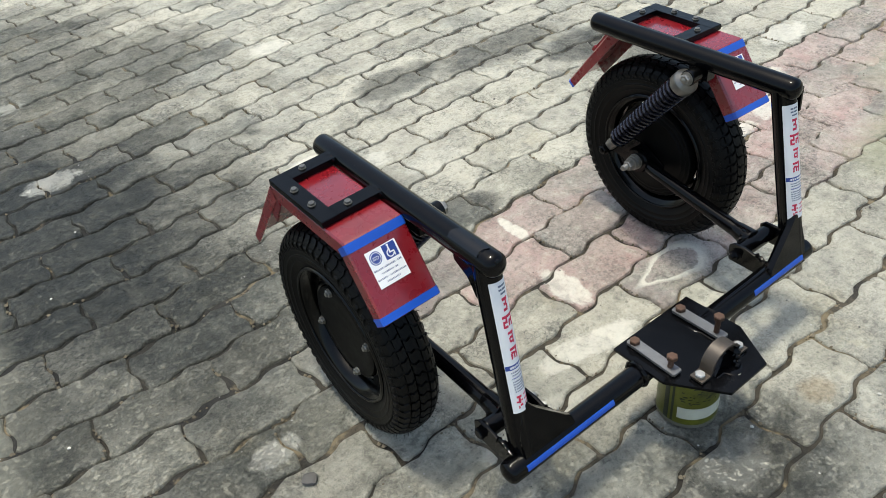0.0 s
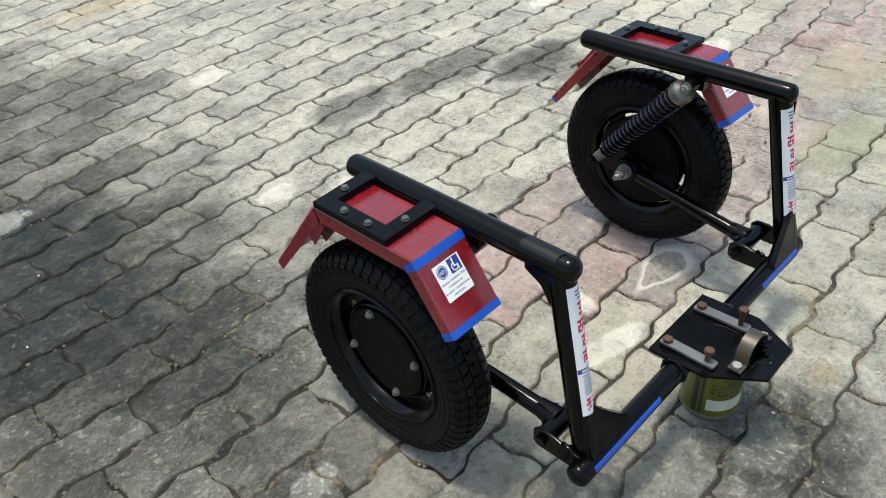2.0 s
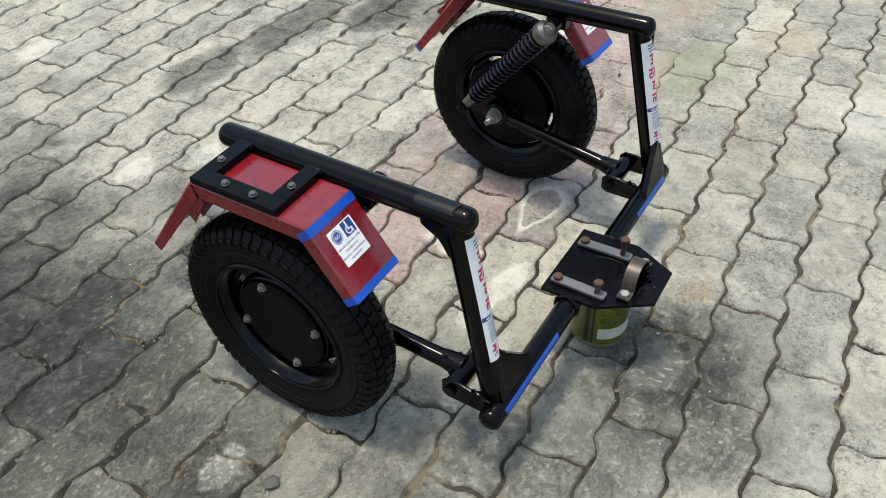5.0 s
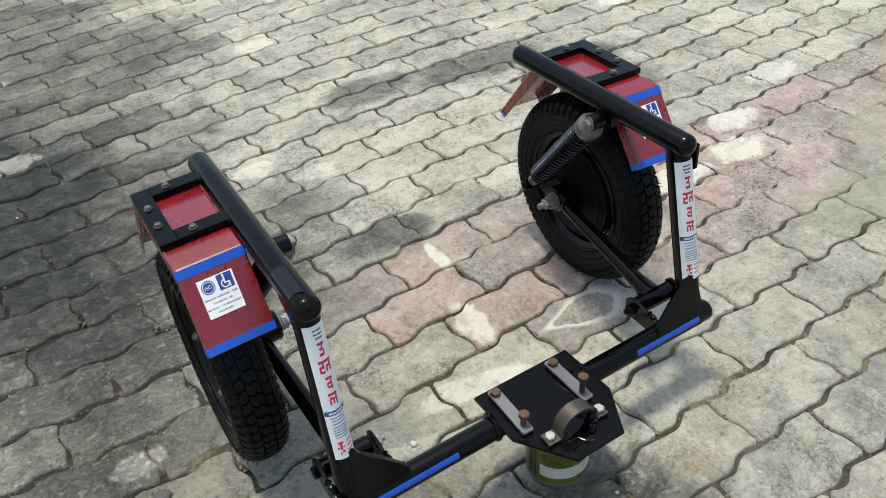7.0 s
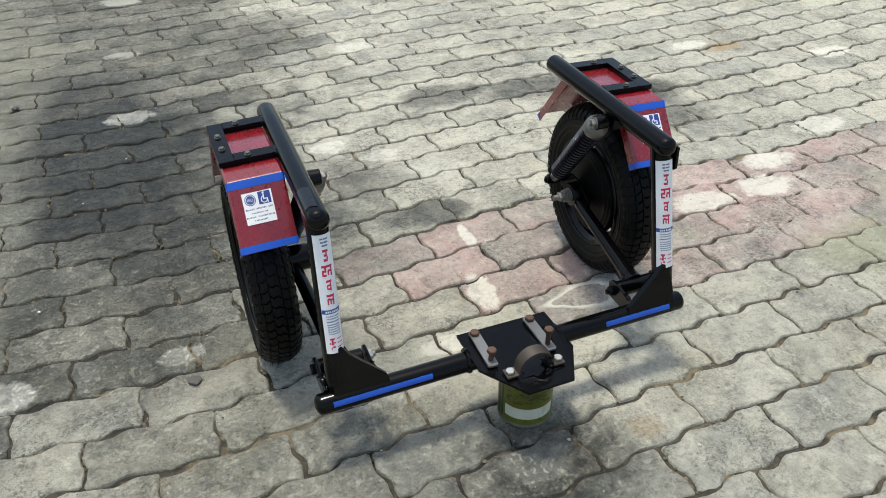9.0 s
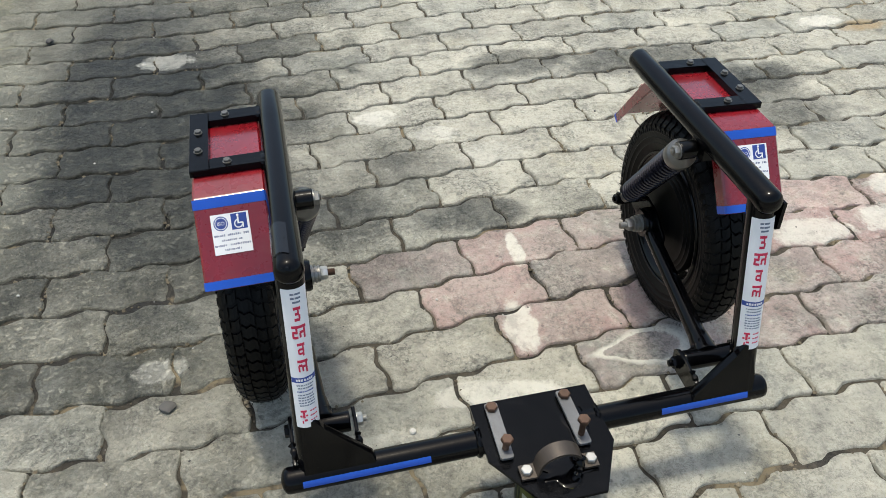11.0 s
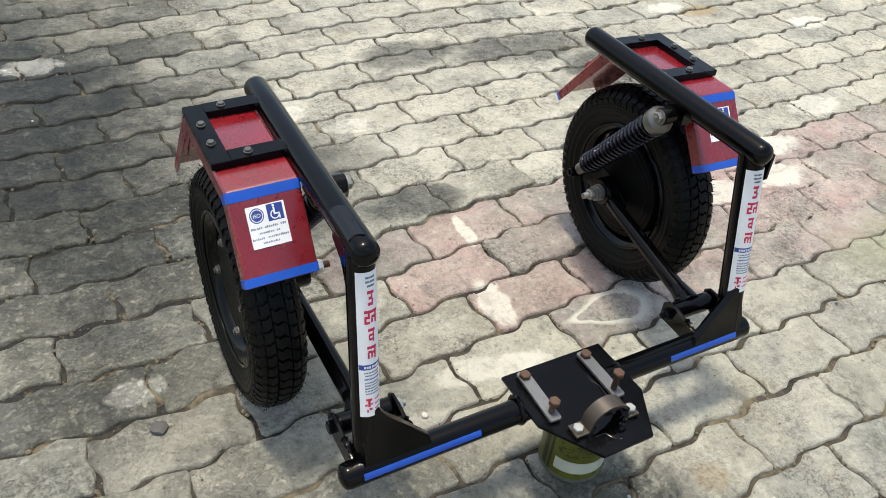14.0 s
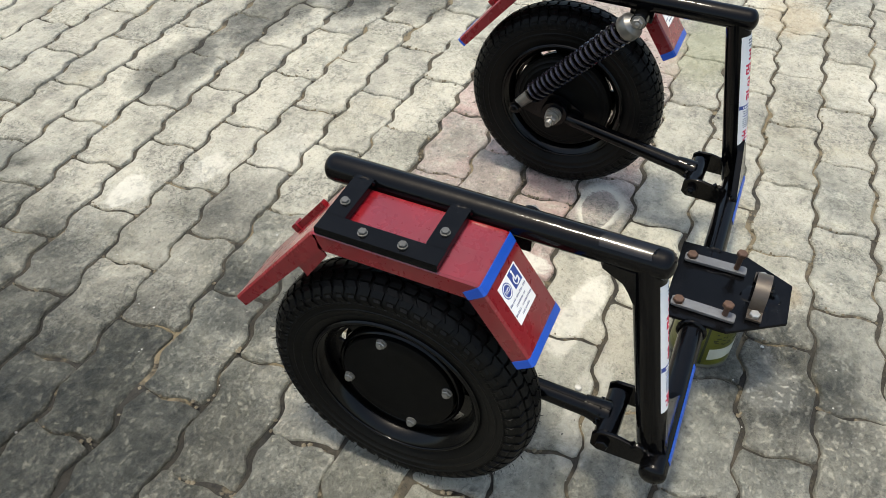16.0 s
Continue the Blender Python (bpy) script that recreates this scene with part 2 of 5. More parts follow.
def paving(name, joined, red):
    """Worn cast blocks: a tone of their own each, mottled, gritty, stained, darkened by painted shade, and chipped
    where they are sooty.
    """
    m = Nodes(name)
    pos = m.place()
    if joined:
        rnd = m.t.nodes.new("ShaderNodeNewGeometry").outputs["Random Per Island"]
    else:
        rnd = m.t.nodes.new("ShaderNodeObjectInfo").outputs["Random"]
    other = m.math("FRACT", m.math("MULTIPLY", rnd, 7.31))
    third = m.math("FRACT", m.math("MULTIPLY", rnd, 23.7))
    mid, fine, grit = m.noise(pos, 5.5, 8.0, 0.72, 0.15), m.noise(pos, 62.0, 6.0, 0.72), m.noise(pos, 240.0, 3.0, 0.7)
    wide = m.noise(pos, 1.6, 4.0, 0.6)
    blot = m.noise(pos, 19.0, 9.0, 0.78, 0.15)
    if red:
        a, b, d = (0.335, 0.205, 0.187), (0.495, 0.350, 0.316), (0.480, 0.388, 0.346)
    else:
        a, b, d = (0.325, 0.307, 0.254), (0.545, 0.515, 0.420), (0.505, 0.478, 0.393)
    c = m.mix(rnd, a, b)
    if red:
        # the colour layer has worn through to grey in patches
        through_grey = m.math("MULTIPLY", m.step(m.noise(pos, 7.0, 6.0, 0.7), 0.42, 0.60), m.step(other, 0.0, 1.0, 0.35, 0.95))
        c = m.mix(through_grey, c, (0.40, 0.365, 0.315))
    c = m.mix(m.step(other, 0.55, 1.0, 0.0, 0.6), c, (0.235, 0.246, 0.224))
    c = m.mix(m.step(mid, 0.40, 0.62, 0.0, 0.75), c, d)
    c = m.mix(m.step(wide, 0.38, 0.68, 0.0, 0.32), c, (0.21, 0.206, 0.178))
    c = m.mix(m.step(m.noise(pos, 3.4, 6.0, 0.7, 0.3), 0.54, 0.68, 0.0, 0.42), c, (0.39, 0.345, 0.235))
    c = m.mix(m.step(mid, 0.46, 0.36, 0.0, 0.36), c, (0.135, 0.131, 0.115))
    c = m.mix(m.step(blot, 0.50, 0.70, 0.0, 0.55), c, (0.62, 0.60, 0.50))
    c = m.mix(m.step(blot, 0.47, 0.37, 0.0, 0.55), c, (0.13, 0.130, 0.112))
    c = m.mix(m.step(fine, 0.53, 0.64, 0.0, 0.34), c, (0.15, 0.148, 0.126))
    fleck = m.noise(pos, 150.0, 4.0, 0.7)
    c = m.mix(m.step(fleck, 0.56, 0.68, 0.0, 0.2), c, (0.46, 0.45, 0.395))
    c = m.mix(m.step(fleck, 0.43, 0.36, 0.0, 0.25), c, (0.06, 0.06, 0.054))
    c = m.mix(m.step(grit, 0.60, 0.74, 0.0, 0.4), c, (0.52, 0.505, 0.44))
    c = m.mix(m.step(grit, 0.41, 0.28, 0.0, 0.5), c, (0.06, 0.06, 0.053))
    # small pits and pock marks
    pit = m.t.nodes.new("ShaderNodeTexVoronoi")
    pit.inputs["Scale"].default_value = 46.0
    m.wire(pos, pit.inputs["Vector"])
    pock = m.math("MULTIPLY", m.step(pit.outputs["Distance"], 0.10, 0.20, 1.0, 0.0), m.step(m.noise(pos, 9.0, 3.0), 0.50, 0.60))
    c = m.mix(m.math("MULTIPLY", pock, 0.5), c, (0.07, 0.068, 0.06))
    # patches where the skin is gone and the coarse aggregate shows
    stony = m.noise(pos, 105.0, 4.0, 0.65, 0.9)
    bare = m.math("MULTIPLY", m.step(m.noise(pos, 6.5, 6.0, 0.65, 0.2), 0.49, 0.56), m.step(third, 0.0, 1.0, 0.45, 1.0))
    c = m.mix(m.math("MULTIPLY", m.step(stony, 0.50, 0.40), m.math("MULTIPLY", bare, 0.62)), c, (0.085, 0.084, 0.073))
    c = m.mix(m.math("MULTIPLY", m.step(stony, 0.54, 0.64), m.math("MULTIPLY", bare, 0.45)), c, (0.56, 0.54, 0.465))
    crack = m.step(m.math("ABSOLUTE", m.math("SUBTRACT", m.noise(pos, 15.0, 9.0, 0.75, 0.3), 0.5)), 0.004, 0.022, 1.0, 0.0)
    c = m.mix(m.math("MULTIPLY", crack, m.step(mid, 0.44, 0.56, 0.05, 0.34)), c, (0.10, 0.098, 0.086))
    ragged = m.math("MULTIPLY", m.math("SUBTRACT", m.noise(pos, 14.0, 7.0, 0.72, 0.6), 0.5), 3.4)
    broad = m.math("MULTIPLY", m.math("SUBTRACT", m.noise(pos, 5.0, 8.0, 0.75, 0.2), 0.5), 2.6)
    # soot and oil with shade painted in, worn through where a block's skin has chipped
    skin = m.noise(pos, 58.0, 9.0, 0.82, 0.1)
    chip = m.math("MULTIPLY", m.step(skin, 0.50, 0.62), m.step(m.noise(pos, 7.0, 5.0, 0.6), 0.42, 0.58, 0.2, 1.0))
    tone = m.step(third, 0.0, 1.0, 1.06, 0.72)
    jump = m.math("MULTIPLY", m.math("SUBTRACT", third, 0.5), 0.55)
    soil_shade = m.math("MULTIPLY", marks(m, SOIL_SHADE, pos, m.math("ADD", m.math("MULTIPLY", broad, 0.9), jump), 0.65), tone)
    soil_shade = m.math("MULTIPLY", soil_shade, m.step(m.noise(pos, 8.0, 9.0, 0.78), 0.42, 0.58, 1.0, 0.62))
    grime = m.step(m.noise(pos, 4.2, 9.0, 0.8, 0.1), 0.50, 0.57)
    c = m.mix(m.math("MULTIPLY", grime, m.math("ADD", m.math("MULTIPLY", soil_shade, 0.4), 0.30)), c, (0.40, 0.42, 0.39), "MULTIPLY")
    c = m.mix(m.math("MULTIPLY", soil_shade, m.math("SUBTRACT", 1.0, m.math("MULTIPLY", chip, 0.20))), c, (0.222, 0.224, 0.184), "MULTIPLY")
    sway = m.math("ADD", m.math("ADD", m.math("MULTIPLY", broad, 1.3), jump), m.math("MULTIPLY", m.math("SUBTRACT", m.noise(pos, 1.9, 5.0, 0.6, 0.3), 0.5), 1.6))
    oil_shade = m.math("MULTIPLY", marks(m, OIL_SHADE, pos, sway, 0.7), m.step(blot, 0.38, 0.60, 1.0, 0.78))
    oil_shade = m.math("MULTIPLY", oil_shade, m.math("SUBTRACT", 1.0, m.math("MULTIPLY", chip, 0.26)))
    c = m.mix(oil_shade, c, (0.098, 0.099, 0.082), "MULTIPLY")
    sooty_shaded = m.math("MAXIMUM", soil_shade, oil_shade)
    deep = m.math("MULTIPLY", m.step(skin, 0.47, 0.43), sooty_shaded)
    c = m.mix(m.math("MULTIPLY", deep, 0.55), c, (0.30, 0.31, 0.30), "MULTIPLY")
    scrape = m.step(m.math("ABSOLUTE", m.math("SUBTRACT", m.noise(pos, 44.0, 9.0, 0.82, 0.1), 0.5)), 0.002, 0.026, 1.0, 0.0)
    c = m.mix(m.math("MULTIPLY", scrape, m.step(mid, 0.46, 0.60, 0.0, 0.16)), c, (0.36, 0.35, 0.305))
    veil = m.mix(m.step(mid, 0.38, 0.62), (0.235, 0.224, 0.172), (0.375, 0.358, 0.280))
    c = m.mix(marks(m, DUSTY, pos, m.math("MULTIPLY", broad, 0.45), 0.3), c, veil)
    c = m.mix(marks(m, RUSTY, pos, ragged, 0.8), c, (0.36, 0.24, 0.10))
    c = m.mix(marks(m, MOSS, pos, ragged, 0.8), c, (0.24, 0.25, 0.13))
    chalk = m.math("MULTIPLY", marks(m, WHITE, pos, ragged, 0.32), m.step(blot, 0.38, 0.52, 0.6, 1.0))
    sep = m.t.nodes.new("ShaderNodeSeparateXYZ")
    m.wire(pos, sep.inputs[0])
    dx = m.math("MULTIPLY", m.math("SUBTRACT", sep.outputs[0], RING[0]), 1 / RING[2])
    dy = m.math("MULTIPLY", m.math("SUBTRACT", sep.outputs[1], RING[1]), 1 / RING[3])
    taper = m.math("MINIMUM", m.math("MAXIMUM", m.math("ADD", m.math("MULTIPLY", dx, 0.5), 0.85), 0.3), 1.15)
    dy = m.math("DIVIDE", dy, taper)
    d = m.math("ADD", m.math("ADD", m.math("MULTIPLY", dx, dx), m.math("MULTIPLY", dy, dy)), m.math("MULTIPLY", ragged, 0.42))
    halo = m.math("MULTIPLY", m.step(d, 0.72, 0.92), m.step(d, 0.95, 2.0, 0.9, 0.0))
    chalk = m.math("MAXIMUM", chalk, halo)
    c = m.mix(chalk, c, (0.66, 0.635, 0.555))
    h = m.math("ADD", m.math("MULTIPLY", fine, 0.8), m.math("MULTIPLY", grit, 0.5))
    h = m.math("SUBTRACT", h, m.math("MULTIPLY", pock, 0.6))
    h = m.math("ADD", h, m.math("MULTIPLY", m.math("MULTIPLY", stony, bare), 2.2))
    h = m.math("ADD", h, m.math("MULTIPLY", m.math("MULTIPLY", m.step(skin, 0.44, 0.55), sooty_shaded), 1.7))
    m.bump(m.math("ADD", h, m.math("ADD", m.math("MULTIPLY", blot, 2.2), m.math("MULTIPLY", m.noise(pos, 11.0, 4.0, 0.6), 5.0))), 0.9, 0.006)
    rough = m.math("ADD", m.math("MULTIPLY", fine, 0.25), 0.68)
    return m.done(c, m.math("SUBTRACT", rough, m.math("MULTIPLY", oil_shade, 0.3)))


def earth(name, a, b, pale, scale=6.0, strength=0.5, oily_shade=0.0, lumps=0.75, swept=None):
    m = Nodes(name)
    pos = m.place()
    big, fine, grit = m.noise(pos, scale, 8.0, 0.72), m.noise(pos, scale * 9, 7.0, 0.75), m.noise(pos, 260.0, 3.0, 0.7)
    c = m.mix(m.step(big, 0.38, 0.62), a, b)
    c = m.mix(m.step(fine, 0.50, 0.62, 0.0, 0.7), c, pale)
    rubble = m.noise(pos, scale * 5, 8.0, 0.78)
    c = m.mix(m.step(rubble, 0.53, 0.62, 0.0, lumps), c, tuple(min(1.0, x * 2.0) for x in pale))
    c = m.mix(m.step(rubble, 0.46, 0.37, 0.0, lumps), c, tuple(x * 0.5 for x in a))
    c = m.mix(m.step(grit, 0.62, 0.76, 0.0, 0.5), c, tuple(x * 1.8 for x in pale))
    if oily_shade:
        # joints take on the same stains and painted shade
        broad = m.math("MULTIPLY", m.math("SUBTRACT", m.noise(pos, 5.0, 7.0, 0.7, 0.3), 0.5), 4.0)
        c = m.mix(m.math("MULTIPLY", marks(m, OIL_SHADE + SOIL_SHADE[:1], pos, broad, 0.75), oily_shade), c, (0.009, 0.009, 0.008))
    if swept:
        c = m.mix(m.step(m.noise(pos, 4.0, 6.0, 0.65, 0.2), 0.54, 0.60, 0.0, 0.85), c, swept)
    m.bump(m.math("ADD", m.math("ADD", m.math("MULTIPLY", rubble, 1.5), fine), m.math("MULTIPLY", grit, 0.4)), strength, 0.010)
    return m.done(c, 0.9)


SAND = earth("joint_sand", (0.026, 0.023, 0.018), (0.095, 0.079, 0.055), (0.052, 0.045, 0.035), 9.0, 0.8, 1.0, swept=(0.23, 0.185, 0.115))
DUST = earth("dried_mud", (0.160, 0.158, 0.118), (0.285, 0.272, 0.198), (0.215, 0.206, 0.156), 6.0, 1.0, 0.15, 0.42)
CEMENT = earth("rough_cement", (0.092, 0.096, 0.070), (0.186, 0.184, 0.134), (0.128, 0.130, 0.096), 4.5, 1.0, 0.0, 0.5)
FARGROUND = earth("far_ground", (0.12, 0.115, 0.10), (0.24, 0.23, 0.2), (0.2, 0.19, 0.17), 0.8, 0.4)


# ---- mesh helpers ----
def part(name, bm, material, parent=None, label="", smooth=True):
    """Links a bmesh as one mesh object, under a thing or a part."""
    me = bpy.data.meshes.new(name)
    bmesh.ops.recalc_face_normals(bm, faces=bm.faces)
    bm.to_mesh(me)
    bm.free()
    me.materials.append(material)
    if smooth:
        me.shade_smooth()
        me.set_sharp_from_angle(angle=radians(38))
    ob = new(name, me)
    if parent is not None:
        ob.parent = parent
    if label:
        tagged(ob, label)
    return ob


def frame_of(p0, p1, hint=(0, 0, 1)):
    """A matrix whose z runs from p0 to p1 and whose origin is p0."""
    z = (Vector(p1) - Vector(p0)).normalized()
    x = Vector(hint).cross(z)
    if x.length < 1e-4:
        x = Vector((1, 0, 0)).cross(z)
    x.normalize()
    y = z.cross(x)
    m = Matrix((x, y, z)).transposed().to_4x4()
    m.translation = Vector(p0)
    return m


def spun(bm, profile, m, seg=32, close=False):
    """Turns a profile of (radius, height) round the z axis of m."""
    rings = []
    for r, h in profile:
        if r < 1e-6:
            rings.append([bm.verts.new(m @ Vector((0, 0, h)))])
        else:
            rings.append([bm.verts.new(m @ Vector((r * math.cos(2 * math.pi * k / seg), r * math.sin(2 * math.pi * k / seg), h))) for k in range(seg)])
    pairs = list(zip(rings, rings[1:])) + ([(rings[-1], rings[0])] if close else [])
    for a, b in pairs:
        for k in range(seg):
            q = (k + 1) % seg
            if len(a) == 1 and len(b) == 1:
                continue
            if len(a) == 1:
                bm.faces.new((a[0], b[k], b[q]))
            elif len(b) == 1:
                bm.faces.new((a[k], b[0], a[q]))
            else:
                bm.faces.new((a[k], b[k], b[q], a[q]))
    return bm


def tube(bm, p0, p1, r, seg=28, dome=(0.0, 0.0), r1=None):
    """A round bar from p0 to p1 with flat or domed ends (dome: how far each end bulges, over its radius)."""
    n = (Vector(p1) - Vector(p0)).length
    r1 = r if r1 is None else r1
    prof = [(0, -dome[0] * r)]
    for k in range(1, 5):
        a = k / 5 * math.pi / 2
        prof.append((r * math.sin(a) if dome[0] else r * (0.86 + 0.14 * k / 4), -dome[0] * r * math.cos(a) if dome[0] else 0.0015 * max(0, k - 3)))
    prof.append((r, 0.002))
    for k in range(1, 6):
        prof.append((r + (r1 - r) * k / 6, n * k / 6))
    prof.append((r1, n - 0.002))
    for k in range(4, 0, -1):
        a = k / 5 * math.pi / 2
        prof.append((r1 * math.sin(a) if dome[1] else r1 * (0.86 + 0.14 * k / 4), n + (dome[1] * r1 * math.cos(a) if dome[1] else -0.0015 * max(0, k - 3))))
    prof.append((0, n + dome[1] * r1))
    return spun(bm, prof, frame_of(p0, p1), seg)


def slab(bm, outline, m, thick, bevel=0.001):
    """A plate from an outline in the xy plane of m, with its upper side at z = 0, and slightly eased edges."""
    cx = sum(p[0] for p in outline) / len(outline)
    cy = sum(p[1] for p in outline) / len(outline)

    def ring(inset, z):
        out = []
        for x, y in outline:
            d = math.hypot(x - cx, y - cy)
            k = max(0.0, 1 - inset / d)
            out.append(bm.verts.new(m @ Vector((cx + (x - cx) * k, cy + (y - cy) * k, z))))
        return out

    rings = [ring(bevel, 0), ring(0, -bevel), ring(0, -thick + bevel), ring(bevel, -thick)]
    bm.faces.new(rings[0])
    bm.faces.new(rings[-1][::-1])
    n = len(outline)
    for a, b in zip(rings, rings[1:]):
        for k in range(n):
            bm.faces.new((a[k], b[k], b[(k + 1) % n], a[(k + 1) % n]))
    return bm


def box(bm, lo, hi, bevel=0.001, m=Matrix()):
    c = [(a + b) / 2 for a, b in zip(lo, hi)]
    hx, hy = (hi[0] - lo[0]) / 2, (hi[1] - lo[1]) / 2
    return slab(bm, [(-hx, -hy), (hx, -hy), (hx, hy), (-hx, hy)], m @ Matrix.Translation((c[0], c[1], hi[2])), hi[2] - lo[2], bevel)


def bolt_mesh(bm, base, axis, head=0.009, height=0.007, shank=0.0, r=0.0045, washer=0.0, tip=0.0):
    """A hex bolt: optional washer, bare shank below the head, domed hexagon, thread end past the head."""
    m = frame_of(base, Vector(base) + Vector(axis), (0.3, 1, 0.2))
    z = 0.0
    if washer:
        spun(bm, [(0, 0), (washer, 0), (washer, 0.0015), (r, 0.002), (0, 0.002)], m, 20)
        z = 0.0015
    if shank:
        spun(bm, [(0, z), (r, z)] + [(r * (1 if k % 2 else 0.9), z + shank * k / 16) for k in range(17)] + [(0, z + shank)], m, 12)
        z += shank
    spun(bm, [(0, z), (head * 0.96, z), (head, z + 0.001), (head, z + height * 0.8), (head * 0.85, z + height), (0, z + height)], m, 6)
    z += height
    if tip:
        spun(bm, [(0, z), (r, z)] + [(r * (1 if k % 2 else 0.88), z + tip * k / 10) for k in range(11)] + [(0, z + tip + 0.001)], m, 12)
    return bm


# ---- ground ----
bm = bmesh.new()
bmesh.ops.create_grid(bm, x_segments=8, y_segments=8, size=250)
for v in bm.verts:
    v.co.z = -0.03
ground = part("ground", bm, FARGROUND, smooth=False)
tagged(ground, "flat dusty ground beneath and beyond the paving", "ground", kind="structure")

# the paving's lattice: two steps, and the stepped outline of one block
STEP_A, STEP_B, ORIGIN = (0.2586, 0.0287), (0.121, 0.1435), (-0.076, 0.405)
TILT_ROW = radians(-4.2)
LOW = [(0.0, 0.0), (0.045, 0.0), (0.075, 0.024), (0.172, 0.024), (0.204, 0.048)]
BLOCK_L, BLOCK_W = (0.26, 0.048), (-0.02, 0.128)


def smooth01(x):
    x = min(1.0, max(0.0, x))
    return x * x * (3 - 2 * x)


def laid(x, y):
    """How far the rows stray from straight lines, as they were laid by hand."""
    d = 0.0
    if x < -0.6:
        d += 0.16 * min(-0.6 - x, 0.9)
    d -= 0.055 * min(max(x - 0.3, 0.0), 1.6)
    d -= 0.055 * smooth01((x - 0.75) / 0.5) * smooth01((y - 0.2) / 0.5)
    d += 0.02 * smooth01((y - 1.1) / 1.2)
    return d + 0.003 * math.sin(2.3 * x + 1.1 * y)


def block_outline(rng):
    """The stepped outline, its corners worn round and its edges ragged."""
    low = list(LOW)
    left = [(0.0, 0.047), (-0.02, 0.076)]
    out = low + [BLOCK_L] + [(BLOCK_L[0] + p[0], BLOCK_L[1] + p[1]) for p in left]
    out += [(BLOCK_W[0] + p[0], BLOCK_W[1] + p[1]) for p in [BLOCK_L] + low[::-1]]
    out += left[::-1]
    out = [Vector(p) for p in out]
    worn = []
    for k, p in enumerate(out):
        a, b = out[k - 1], out[(k + 1) % len(out)]
        worn.append(p + (a - p) * min(0.28, 0.0075 / (a - p).length))
        n = (b - p).length
        worn.append(p + (b - p) * min(0.28, 0.0075 / n))
        for t in range(1, int(n / 0.020)):
            worn.append(p.lerp(b, t / int(n / 0.020)))
    shift = rng.uniform(0, 50)
    rough = []
    for p in worn:
        w = Vector((noise.noise((p.x * 22, p.y * 22, shift)), noise.noise((p.x * 22, p.y * 22, shift + 9))))
        rough.append(p + w * 0.0026 + Vector((rng.gauss(0, 0.0009), rng.gauss(0, 0.0009))))
    return rough


def block_verts(rng):
    """Vertices and faces of one paving block with rounded, worn edges, its centre at the origin."""
    out = block_outline(rng)
    c = Vector(((BLOCK_L[0] + BLOCK_W[0]) / 2, (BLOCK_L[1] + BLOCK_W[1]) / 2))
    n = len(out)
    shift = rng.uniform(0, 50)
    rings = []
    for inset, z, wear in ((0.0090, 0.0, 1.0), (0.0058, -0.0010, 1.0), (0.0040, -0.0034, 0.7), (0.0027, -0.016, 0.0)):
        ring = []
        for k in range(n):
            p, a, b = out[k], out[k - 2], out[(k + 2) % n]
            e = (b - a).normalized()
            chip = max(-0.0008, 0.0032 * noise.noise((p.x * 30, p.y * 30, shift)))
            ring.append(p + Vector((-e.y, e.x)) * (inset + chip * wear))
        for _ in range(12):
            # ease points that the inset has folded over their neighbours
            bad = [k for k in range(n) if (ring[(k + 1) % n] - ring[k]).dot(out[(k + 1) % n] - out[k]) <= 0]
            for k in bad:
                for q in (k, (k + 1) % n):
                    ring[q] = (ring[q - 1] + ring[q] + ring[(q + 1) % n]) / 3
        rings.append([((p.x - c.x) * 0.984, p.y - c.y, z) for p in ring])
    verts = [v for ring in rings for v in ring]
    faces = [tuple(range(n))]
    for o in (0, n, 2 * n):
        faces += [(o + (k + 1) % n, o + k, o + n + k, o + n + (k + 1) % n) for k in range(n)]
    return verts, faces


BLOCK_CENTRE = Vector(((BLOCK_L[0] + BLOCK_W[0]) / 2, (BLOCK_L[1] + BLOCK_W[1]) / 2))


def block_poses():
    """Where every paving block lies: matrix, centre and whether it is of the red kind."""
    rng = random.Random(5)
    rot = Matrix.Rotation(TILT_ROW, 2)
    off = rot @ BLOCK_CENTRE
    for j in range(-26, 46):
        for i in range(-46, 40):
            x = ORIGIN[0] + i * STEP_A[0] + j * STEP_B[0] + off.x
            y = ORIGIN[1] + i * STEP_A[1] + j * STEP_B[1] + off.y
            if not (-2.9 < x < 5.0 and -1.9 < y < 5.6):
                continue
            yy = y + laid(x, y)
            slope = (laid(x + 0.1, y) - laid(x - 0.1, y)) / 0.2
            m = Matrix.Translation((x + rng.uniform(-0.0012, 0.0012), yy + rng.uniform(-0.0012, 0.0012), rng.uniform(-0.0022, 0.0012)))
            m = m @ Euler((rng.gauss(0, 0.005), rng.gauss(0, 0.004), TILT_ROW + math.atan(slope) + rng.gauss(0, 0.004))).to_matrix().to_4x4()
            lo, hi = 0.24 - 0.02 * max(0, x), 0.70 + 0.03 * smooth01(x)
            red = x > 0.02 and lo < yy < hi and not (x < 0.25 and yy > 0.69)
            if not red and -0.16 < x <= 0.02 and 0.38 < yy < 0.62:
                red = rng.random() < 0.55
            yield m, x, yy, red


bm = bmesh.new()
bmesh.ops.create_grid(bm, x_segments=150, y_segments=150, size=0.5)
for v in bm.verts:
    x, y = 1.05 + v.co.x * 8.1, 1.85 + v.co.y * 7.7
    z = -0.0078 + 0.0074 * noise.noise((x * 7, y * 7, 0)) + 0.0026 * noise.noise((x * 25, y * 25, 3))
    v.co = (x, y, z)
pavement = part("pavement", bm, SAND)
tagged(pavement, "sand bed of a yard paved with worn grey and pink stepped blocks", "pavement", kind="structure")

